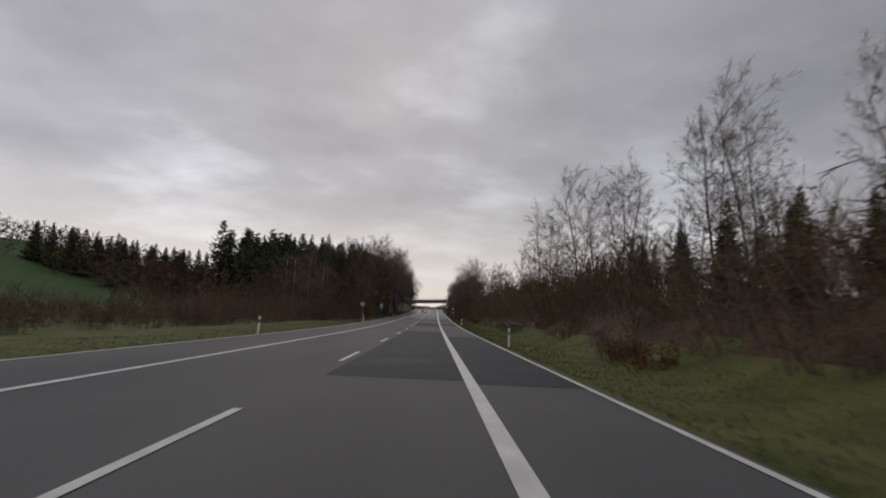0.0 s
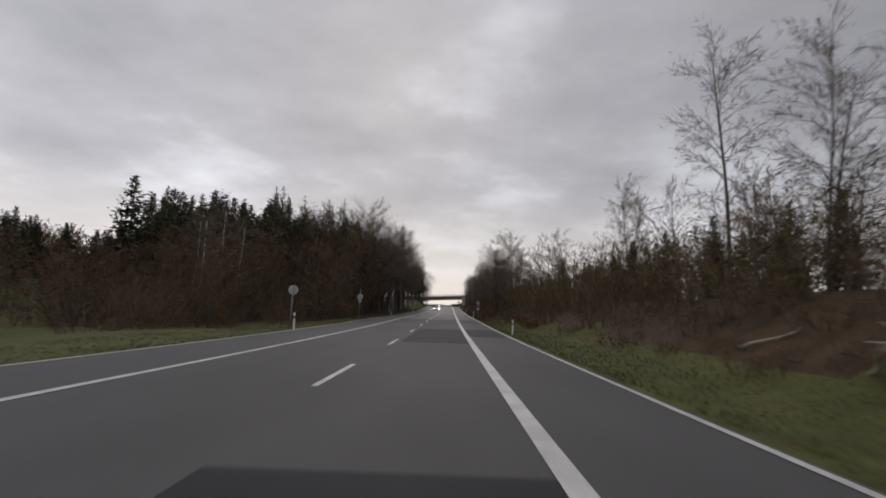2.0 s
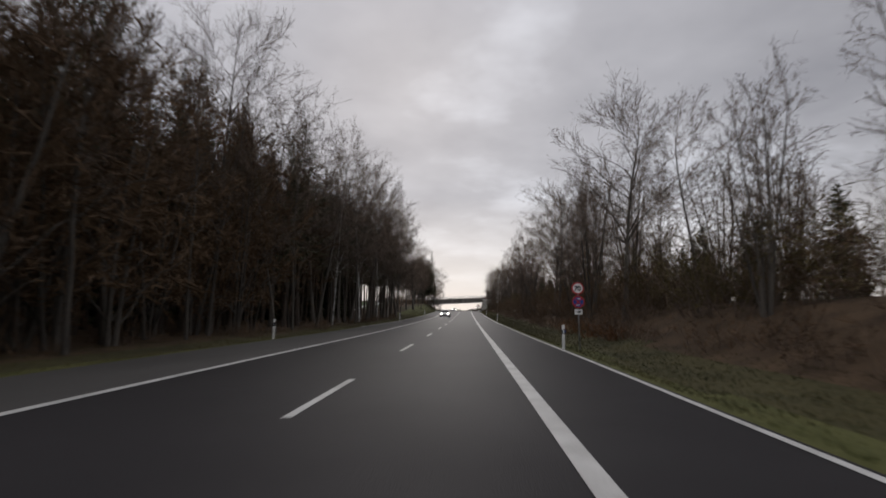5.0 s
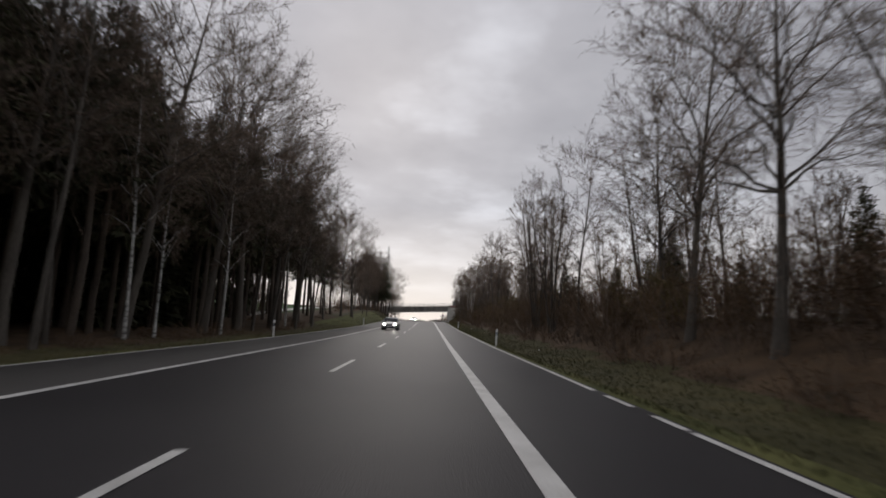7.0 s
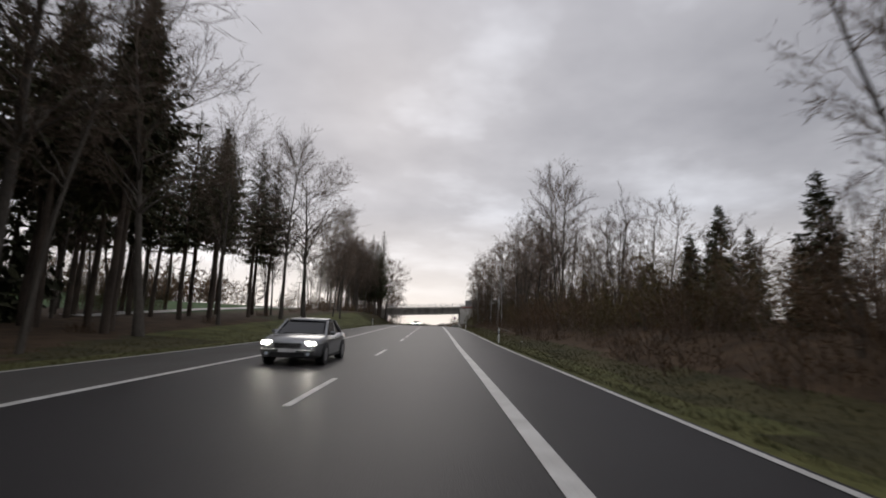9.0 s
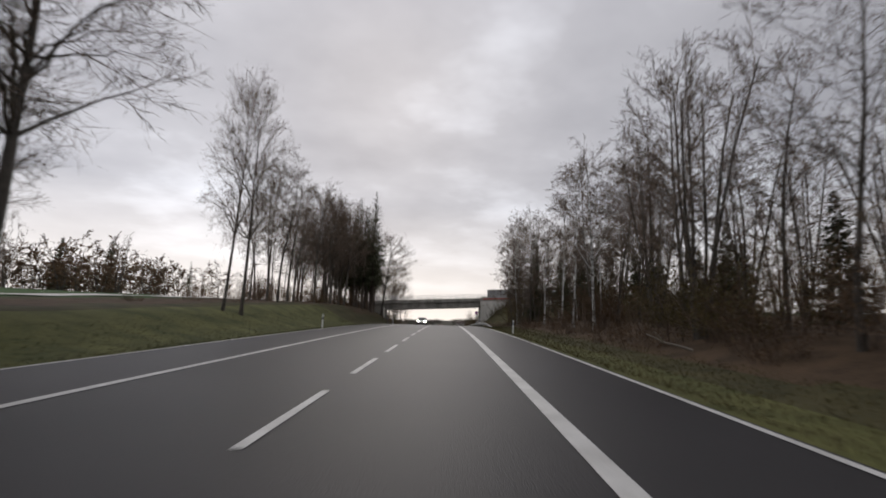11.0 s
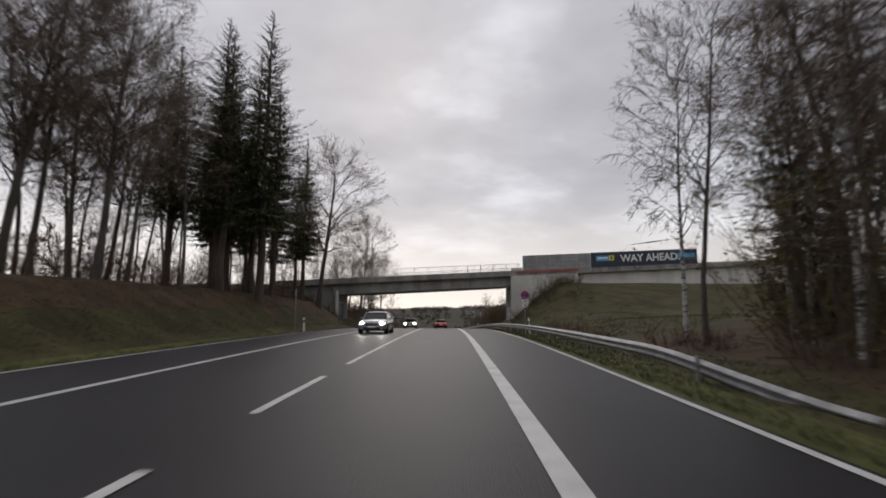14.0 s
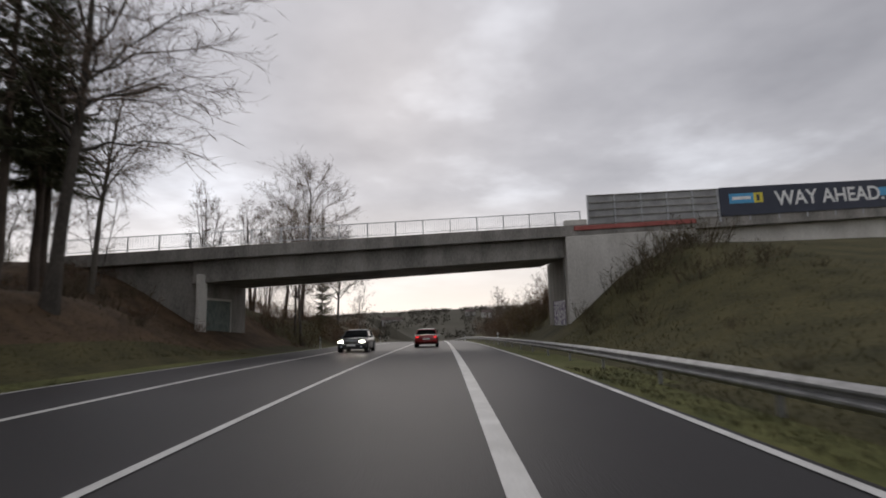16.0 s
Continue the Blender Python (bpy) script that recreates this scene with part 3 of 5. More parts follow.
words("WAY AHEAD.", 1.62, pose(25.9, by(25.9) + 1.478, bz(25.9) + 0.66, 90, 0, 8.92) @ pose(0, 0, 0, 0, 0, 3.3), M_WHITE, banner, bold=0.03)


# ---- delineator posts ----
def delineator(m, right, label, lean=0.0):
    ob = tagged(empty("delineator_post", m @ pose(0, 0, 0, lean * 0.5, lean, 0)), label, "delineator", "delineator posts")
    bm = bmesh.new()
    prof = [(-0.06, -0.045), (0.06, -0.045), (0.045, 0.05), (-0.045, 0.05)]
    lv = []
    for z, k in ((-0.25, 1), (0.98, 1), (1.05, 0.96)):
        tilt = 0.03 if z > 1 else 0
        lv.append([bm.verts.new((x * k, y * k, z - (tilt if y > 0 else 0))) for x, y in prof])
    for a, b in zip(lv, lv[1:]):
        for k in range(4):
            bm.faces.new((a[k], a[(k + 1) % 4], b[(k + 1) % 4], b[k]))
    bm.faces.new(lv[-1])
    bm.faces.new(lv[0][::-1])
    bmesh.ops.recalc_face_normals(bm, faces=bm.faces)
    bmesh.ops.bevel(bm, geom=[e for e in bm.edges if e.calc_face_angle(0) > 0.6], offset=0.008, segments=2, affect="EDGES")
    part("post_body", bm, M_WHITE, ob)
    band = box(-0.064, 0.064, -0.049, 0.054, 0.66, 0.86, 0.006)
    for v in band.verts:
        v.co.z += 0.35 * v.co.x
    bd = part("black_band", band, M_BLACK, ob, "slanted black band")
    part("reflector", box(-0.025, 0.025, -0.056, -0.05, 0.69, 0.83) if right else cyl(0.03, 0.03, -0.058, -0.05, 12, (0, 0.76), axis="y"), M_REFL, bd)
    return ob


prng = random.Random(5)
for u, y in ((4.54, 28.9), (4.5, 77.6), (3.98, 126.3), (4.2, 178.4), (4.3, 223.6), (4.57, 267.3), (5.6, 324.5), (5.4, 374), (5.4, 424), (4.6, -20)):
    delineator(Matrix.Translation(place(u, y)), True, "white delineator post with slanted black band in the grass verge", prng.uniform(-3.5, 2))
for u, y in ((-10.05, 30.6), (-9.95, 75.0), (-10.13, 131.0), (-9.97, 179.4), (-10.1, 225), (-9.98, 267.7), (-10.2, 325.4), (-10.3, 374), (-10.3, 424)):
    delineator(Matrix.Translation(place(u, y)) @ pose(0, 0, 0, 0, 0, 180) @ pose(0, 0, 0, 0, 0, 180), False, "white delineator post with slanted black band in the grass verge", prng.uniform(-2, 3))
# small blue box on one post
blue = tagged(empty("blue_reflector", Matrix.Translation(place(3.98, 126.3, 0.78) + Vector((0.085, 0, 0)))), "small blue wildlife reflector clipped to a delineator post", "reflector")
part("housing", box(-0.022, 0.03, -0.05, 0.05, -0.06, 0.06, 0.01), M_BLUE, blue)


# ---- traffic signs ----
def disc(r, y, z, t=0.006, n=40):
    return cyl(r, r, y - t, y, n, (0, z), axis="y")


def ring(r0, r1, y, z, t=0.004, n=40):
    bm = bmesh.new()
    loops = []
    for r, yy in ((r0, y), (r1, y), (r1, y + t), (r0, y + t)):
        loops.append([bm.verts.new((r * math.cos(2 * math.pi * i / n), yy, z + r * math.sin(2 * math.pi * i / n))) for i in range(n)])
    for k in range(4):
        a, b = loops[k], loops[(k + 1) % 4]
        for i in range(n):
            bm.faces.new((a[i], a[(i + 1) % n], b[(i + 1) % n], b[i]))
    bmesh.ops.recalc_face_normals(bm, faces=bm.faces)
    return bm


def bar(w, h, y, z, ang=0.0, t=0.004, x=0.0):
    bm = box(-w / 2, w / 2, y - t, y, -h / 2, h / 2)
    bmesh.ops.rotate(bm, verts=bm.verts, cent=(0, 0, 0), matrix=Matrix.Rotation(ang, 3, "Y"))
    for v in bm.verts:
        v.co += Vector((x, 0, z))
    return bm


def sign_pole(name, m, height, label, category="traffic sign"):
    ob = tagged(empty(name, m), label, category)
    part("pole", cyl(0.032, 0.032, -0.4, height, 14), M_ZINC, ob, "galvanised steel pole", True)
    part("cap", cyl(0.035, 0.03, height, height + 0.02, 14), M_BLACK, ob)
    return ob


def no_stopping(ob, z, r=0.3):
    plate = part("sign_plate", disc(r, -0.04, z), M_BLUE, ob, "round blue plate with red border and cross")
    part("red_border", ring(r * 0.82, r, -0.052, z), M_RED, plate)
    part("red_bar", bar(r * 1.7, r * 0.17, -0.05, z, 0.785), M_RED, plate)
    part("red_bar", bar(r * 1.7, r * 0.17, -0.0512, z, -0.785), M_RED, plate)
    part("white_arrow", bar(r * 0.5, r * 0.1, -0.0555, z + r * 0.52, 0, x=0.02), M_WHITE, plate)
    part("white_arrow", bar(r * 0.5, r * 0.1, -0.0555, z - r * 0.52, 0, x=-0.02), M_WHITE, plate)
    part("sign_back", disc(r, -0.034, z, 0.004), M_SIGNBACK, ob)


def small_plate(ob, z, h=0.24, w=0.38):
    p = part("supplementary_plate", box(-w / 2, w / 2, -0.044, -0.036, z - h / 2, z + h / 2, 0.003), M_WHITE, ob, "white supplementary plate")
    part("pictogram", box(-w * 0.12, w * 0.3, -0.048, -0.045, z - h * 0.12, z + h * 0.12), M_BLACK, p)
    part("pictogram", box(-w * 0.02, w * 0.22, -0.048, -0.045, z + h * 0.12, z + h * 0.24), M_BLACK, p)


s70 = sign_pole("speed_limit_sign", Matrix.Translation(place(4.79, 126.9)) @ pose(0, 0, 0, 0, -0.8, 0), 2.9, "speed limit sign above a no-stopping sign on a steel pole")
face = part("sign_plate", disc(0.265, -0.04, 2.62), M_WHITE, s70, "round white plate with red border")
part("red_border", ring(0.208, 0.265, -0.047, 2.62), M_RED, face)
words("70", 0.3, pose(-0.163, -0.045, 2.515, 90, 0, 0), M_BLACK, face, bold=0.012)
part("sign_back", disc(0.265, -0.034, 2.62, 0.004), M_SIGNBACK, s70)
no_stopping(s70, 2.03, 0.265)
small_plate(s70, 1.6, 0.22, 0.34)
sb = sign_pole("no_stopping_sign", Matrix.Translation(place(5.6, 326.6)) @ pose(0, 0, 0, 0, 0.5, -4), 3.05, "no-stopping sign with two white plates on a steel pole")
no_stopping(sb, 2.72)
small_plate(sb, 2.27)
small_plate(sb, 1.98)
for u, y, zc, hh, extra in ((-10.3, 75.2, 2.58, 2.85, False), (-10.0, 98.8, 2.55, 3.5, True)):
    o = sign_pole("road_sign", Matrix.Translation(place(u, y)) @ pose(0, 0, 0, 0, 1.5, 0), hh, "grey back of a round traffic sign on a steel pole")
    b = part("sign_back", disc(0.3, 0.05, zc, 0.006), M_SIGNBACK, o, "grey metal sign back")
    part("clamp", box(-0.06, 0.06, -0.04, 0.045, zc - 0.16, zc - 0.12, 0.004), M_ZINC, b)
    part("clamp", box(-0.06, 0.06, -0.04, 0.045, zc + 0.12, zc + 0.16, 0.004), M_ZINC, b)
    part("sign_rim", ring(0.285, 0.305, 0.035, zc, 0.02), M_WHITE, o, "pale folded rim")
    if extra:
        part("supplementary_plate", box(-0.19, 0.19, 0.04, 0.05, zc - 0.62, zc - 0.36, 0.003), M_SIGNBACK, o)
# bare pole on the bank
bp = sign_pole("sign_pole", Matrix.Translation(place(-11.35, 327.0)), 3.1, "thin weathered pole standing on the grass bank", "pole")
part("narrow_plate", box(-0.05, 0.05, -0.06, -0.03, 2.55, 2.95, 0.006), M_SIGNBACK, bp, "narrow edge-on plate")

# ---- crash barrier ----
rail = tagged(empty("guardrail", pose(0, 0, 0)), "galvanised steel crash barrier along the grass verge", "guardrail")
G0, G1, GU = 296.0, 470.0, 5.2
prof = [(-0.0, 0.43), (-0.04, 0.46), (-0.08, 0.5), (-0.08, 0.53), (-0.02, 0.57), (-0.02, 0.61), (-0.08, 0.65), (-0.08, 0.68), (-0.04, 0.72), (0.0, 0.75)]
vs, fs = [], []
gy = [G0 + 1.0 * i for i in range(int(G1 - G0) + 1)]
thick = [(a + 0.006, b) for a, b in reversed(prof)]
loop = prof + thick
for y in gy:
    drop = 0.5 * (1 - smooth01(G0, G0 + 7, y))
    out = 0.5 * (1 - smooth01(G0, G0 + 8, y))
    for a, b in loop:
        vs.append((road_x(y) + GU + out + a, y, road_z(y) - 0.2 + b - drop))
m_ = len(loop)
for j in range(len(gy) - 1):
    for k in range(m_):
        fs.append((j * m_ + k, j * m_ + (k + 1) % m_, (j + 1) * m_ + (k + 1) % m_, (j + 1) * m_ + k))
fs.append(tuple(range(m_)))
fs.append(tuple(range((len(gy) - 1) * m_, len(gy) * m_))[::-1])
part("beam", mesh_of("beam", vs, fs, M_ZINC), M_ZINC, rail, "rippled steel beam")
for i in range(43):
    y = G0 + 4 + 4 * i
    if y > G1:
        break
    p = part("post", box(-0.03, 0.03, -0.05, 0.05, -0.3, 0.7, 0.008), M_ZINC, rail)
    p.matrix_basis = Matrix.Translation((road_x(y) + GU + 0.05, y, road_z(y) - 0.22))


# ---- vehicles ----
def loft(sections, closed_ends=True):
    bm = bmesh.new()
    rings = [[bm.verts.new(v) for v in s] for s in sections]
    n = len(rings[0])
    for a, b in zip(rings, rings[1:]):
        for k in range(n):
            bm.faces.new((a[k], a[(k + 1) % n], b[(k + 1) % n], b[k]))
    if closed_ends:
        bm.faces.new(rings[0][::-1])
        bm.faces.new(rings[-1])
    bmesh.ops.recalc_face_normals(bm, faces=bm.faces)
    return bm


def car(m, paint, label, estate, colour_word):
    """A parked car whose front looks along +y."""
    ob = tagged(empty("car", m @ Matrix.Diagonal((1, 1, 0.94, 1))), label, "car")
    L, Wd = 4.6, 0.9
    body = []
    #      y, half width, bottom, shoulder height
    for y, w, zb, zs in ((-2.3, 0.72, 0.42, 0.82), (-2.22, 0.82, 0.3, 0.95), (-1.9, 0.88, 0.24, 1.0), (-1.2, 0.9, 0.2, 0.98), (0, 0.9, 0.19, 0.94), (0.9, 0.9, 0.2, 0.95), (1.5, 0.89, 0.21, 0.92), (1.95, 0.86, 0.22, 0.86), (2.2, 0.81, 0.25, 0.79), (2.31, 0.74, 0.3, 0.7), (2.35, 0.64, 0.38, 0.6)):
        body.append([(-w * 0.9, y, zb), (-w, y, zb + 0.12), (-w, y, zs - 0.22), (-w * 0.97, y, zs - 0.08), (-w * 0.86, y, zs), (0, y, zs + 0.035), (w * 0.86, y, zs), (w * 0.97, y, zs - 0.08), (w, y, zs - 0.22), (w, y, zb + 0.12), (w * 0.9, y, zb)])
    bd = loft(body)
    bmesh.ops.bevel(bd, geom=[e for e in bd.edges if e.is_manifold and e.calc_face_angle(0) > 0.7], offset=0.03, segments=2, affect="EDGES")
    bodyo = part("body", bd, paint, ob, colour_word + " painted body", True)
    rear = -2.15 if estate else -1.55
    rt = -1.75 if estate else -0.85
    cab = []
    for y, w, z in ((rear, 0.76, 0.95), (rt, 0.64, 1.4), (-0.4, 0.64, 1.455), (0.15, 0.63, 1.43), (0.95, 0.76, 0.93)):
        top = z
        cab.append((y, w, top))
    secs = []
    for y, w, z in cab:
        secs.append([(-0.8, y, 0.9), (-w - 0.03, y, 0.9 + (z - 0.9) * 0.85), (-w * 0.9, y, z), (w * 0.9, y, z), (w + 0.03, y, 0.9 + (z - 0.9) * 0.85), (0.8, y, 0.9)])
    part("glasshouse", loft(secs), M_CARGLASS, ob, "dark tinted glass cabin")
    roof = []
    for y, w, z in ((rt - 0.06, 0.6, 1.405), (rt + 0.2, 0.64, 1.45), (-0.4, 0.64, 1.48), (0.1, 0.63, 1.455), (0.28, 0.6, 1.41)):
        roof.append([(-w, y, z - 0.04), (-w * 0.9, y, z), (0, y, z + 0.015), (w * 0.9, y, z), (w, y, z - 0.04), (0, y, z - 0.03)])
    part("roof", loft(roof), paint, ob, "", True)
    for sx in (-1, 1):
        for (ya, za), (yb, zb), wdt in (((0.98, 0.93), (0.2, 1.43), 0.05), ((rear + 0.02, 0.96), (rt, 1.42), 0.08), ((-0.35, 0.94), (-0.42, 1.44), 0.04)):
            s = []
            for t in (0, 1):
                y, z = ya + (yb - ya) * t, za + (zb - za) * t
                x = sx * (0.8 - 0.14 * t)
                s.append([(x - 0.03, y - wdt, z), (x + 0.03, y - wdt, z), (x + 0.03, y + wdt, z), (x - 0.03, y + wdt, z)])
            part("pillar", loft(s), paint, ob)
        mir = part("mirror", box(sx * 0.93 - 0.09, sx * 0.93 + 0.09, 0.55, 0.68, 0.93, 1.06, 0.03), paint, ob, "", True)
        part("mirror_glass", box(sx * 0.93 - 0.07, sx * 0.93 + 0.07, 0.54, 0.549, 0.95, 1.04), M_CHROME, mir)
        for y in (-1.38, 1.36):
            wh = part("wheel", cyl(0.32, 0.32, sx * 0.8 - 0.1, sx * 0.8 + 0.1, 28, (y, 0.32), axis="x", bevel=0.03), M_TYRE, ob, "black tyre", True)
            part("rim", cyl(0.21, 0.19, sx * 0.91 - 0.012, sx * 0.91 + 0.012, 20, (y, 0.32), axis="x"), M_RIM, wh, "alloy rim")
            part("arch", cyl(0.38, 0.38, sx * 0.9 - 0.02, sx * 0.9 + 0.008, 28, (y, 0.33), axis="x"), M_BLACK, ob)
        hl = part("headlight", box(sx * 0.61 - 0.18, sx * 0.61 + 0.18, 2.08, 2.315, 0.61, 0.76, 0.04), M_LENS, ob, "glowing headlight unit", True)
        part("bulb", cyl(0.085, 0.06, 2.26, 2.33, 16, (sx * 0.6, 0.685), axis="y"), M_HEAD, hl, "lit bulb")
        part("fog_lamp", cyl(0.05, 0.05, 2.3, 2.365, 14, (sx * 0.6, 0.38), axis="y"), M_REFL, ob, "round fog lamp")
        part("side_window", loft([[(sx * 0.812, -0.28, 0.96), (sx * 0.812, 0.72, 0.96), (sx * 0.7, 0.22, 1.36), (sx * 0.7, -0.3, 1.38)], [(sx * 0.82, -0.28, 0.96), (sx * 0.82, 0.72, 0.96), (sx * 0.708, 0.22, 1.36), (sx * 0.708, -0.3, 1.38)]]), M_CARGLASS, ob)
        part("door_handle", box(sx * 0.905 - 0.012, sx * 0.905 + 0.012, -0.12, 0.06, 0.79, 0.82, 0.006), M_CHROME, ob)
        part("sill", box(sx * 0.87 - 0.03, sx * 0.87 + 0.03, -1.0, 0.98, 0.2, 0.27, 0.01), M_BLACK, ob, "dark lower sill")
        tl = part("tail_light", box(sx * 0.66 - 0.16, sx * 0.66 + 0.16, -2.29, -2.16, 0.72, 0.88, 0.03), M_RED, ob, "red tail light", True)
        part("bulb", box(sx * 0.66 - 0.1, sx * 0.66 + 0.1, -2.302, -2.292, 0.75, 0.85), M_TAIL, tl, "lit red lamp")
    part("rear_bumper", box(-0.8, 0.8, -2.36, -2.2, 0.38, 0.58, 0.05), paint, ob, "", True)
    part("front_bumper", box(-0.78, 0.78, 2.16, 2.385, 0.44, 0.52, 0.03), paint, ob, "", True)
    part("air_intake", box(-0.5, 0.5, 2.3, 2.372, 0.27, 0.42, 0.02), M_BLACK, ob, "black lower air intake")
    part("bonnet_crease", box(-0.5, 0.5, 1.02, 1.05, 0.955, 0.985, 0.01), M_BLACK, ob, "dark wiper recess")
    gr = part("grille", box(-0.4, 0.4, 2.3, 2.365, 0.54, 0.7, 0.02), M_BLACK, ob, "dark grille")
    for k in range(3):
        part("slat", box(-0.38, 0.38, 2.365, 2.376, 0.565 + 0.045 * k, 0.58 + 0.045 * k), M_CHROME, gr)
    part("number_plate", box(-0.26, 0.26, -2.375, -2.362, 0.6, 0.71, 0.004), M_WHITE, ob, "plain white plate")
    part("number_plate", box(-0.26, 0.26, 2.386, 2.398, 0.425, 0.535, 0.004), M_WHITE, ob, "plain white plate")
    part("rear_window", box(-0.55, 0.55, rear - 0.01, rear + 0.01, 0.97, 0.98), M_CARGLASS, ob)
    return ob


def on_road(u, y, turn=0.0):
    slope = math.degrees(math.atan2(road_z(y + 2) - road_z(y - 2), 4))
    head = -math.degrees(math.atan2(road_x(y + 2) - road_x(y - 2), 4))
    return Matrix.Translation((road_x(y) + u, y, road_z(y))) @ pose(0, 0, 0, slope, 0, head) @ pose(0, 0, 0, 0, 0, turn)


car(on_road(-0.72, 369.4), M_CARRED, "red saloon car with lit tail lights standing in the lane", False, "red")
car(on_road(-4.65, 322.8, 180), M_CARSILVER, "silver estate car with headlights on standing in the lane", True, "silver")
car(on_road(-4.95, 361.5, 180), M_CARDARK, "dark grey saloon car with headlights on standing in the lane", False, "dark grey")
car(on_road(-4.4, 204.5, 180), M_CARSILVER, "silver-grey car with headlights on standing on the damp road", False, "silver grey")


# ---- plants ----
class Tubes:
    """Gathers tapered tubes and small blades into one mesh."""

    def __init__(self):
        self.v, self.f = [], []

    def tube(self, pts, radii, n):
        base = len(self.v)
        k = len(pts)
        for i, p in enumerate(pts):
            a = pts[min(i + 1, k - 1)] - pts[max(i - 1, 0)]
            a = a / (np.linalg.norm(a) + 1e-9)
            s = np.cross(a, (0.31, 0.95, 0.02))
            s /= np.linalg.norm(s) + 1e-9
            t = np.cross(a, s)
            for j in range(n):
                w = 2 * math.pi * j / n
                self.v.append(p + radii[i] * (math.cos(w) * s + math.sin(w) * t))
        for i in range(k - 1):
            for j in range(n):
                q = base + i * n
                self.f.append((q + j, q + (j + 1) % n, q + n + (j + 1) % n, q + n + j))
        if n > 3:
            self.f.append(tuple(range(base + (k - 1) * n, base + k * n)))

    def blade(self, p, d, side, length, width):
        """A slender pointed leaf or needle spray, folded a little along its middle."""
        b = len(self.v)
        up = np.cross(side, d)
        up /= np.linalg.norm(up) + 1e-9
        self.v += [p, p + d * length * 0.45 + side * width + up * width * 0.25, p + d * length, p + d * length * 0.45 - side * width + up * width * 0.25]
        self.f += [(b, b + 1, b + 2), (b, b + 2, b + 3)]

    def blades(self, rng, p, d, length, width, flat=False):
        """Many blades at once, each with a side of its own; flat ones lie level."""
        m = len(p)
        ref = rng.normal(0, 1, (m, 3)) * ((0.4, 0.4, 0.1) if flat else (1, 1, 1)) + ((0, 0, 1) if flat else (0, 0, 0))
        side = np.cross(d, ref)
        side /= np.linalg.norm(side, axis=1)[:, None] + 1e-9
        up = np.cross(side, d)
        ln = np.broadcast_to(np.asarray(length, float), (m,))[:, None]
        w = np.broadcast_to(np.asarray(width, float), (m,))[:, None]
        half = p + d * ln * 0.45 + up * w * 0.25
        quad = np.stack((p, half + side * w, p + d * ln, half - side * w), axis=1).reshape(-1, 3)
        b = len(self.v)
        self.v.extend(quad)
        for i in range(b, b + 4 * m, 4):
            self.f.append((i, i + 1, i + 2))
            self.f.append((i, i + 2, i + 3))

    def mesh(self, name, mat, smooth=True):
        return mesh_of(name, self.v, self.f, mat, smooth)


def unit(v):
    return v / (np.linalg.norm(v) + 1e-9)


def limb(rng, start, d, length, r0, r1, k, bend, lift):
    pts, radii = [start], [r0]
    p, dd = start, d
    for i in range(k):
        dd = unit(dd + rng.normal(0, bend, 3) + np.array((0, 0, lift)))
        p = p + dd * length / k
        pts.append(p)
        radii.append(r0 + (r1 - r0) * (i + 1) / k)
    return pts, radii


def along(pts, t):
    q = t * (len(pts) - 1)
    i = min(int(q), len(pts) - 2)
    return pts[i] + (pts[i + 1] - pts[i]) * (q - i), unit(pts[i + 1] - pts[i])


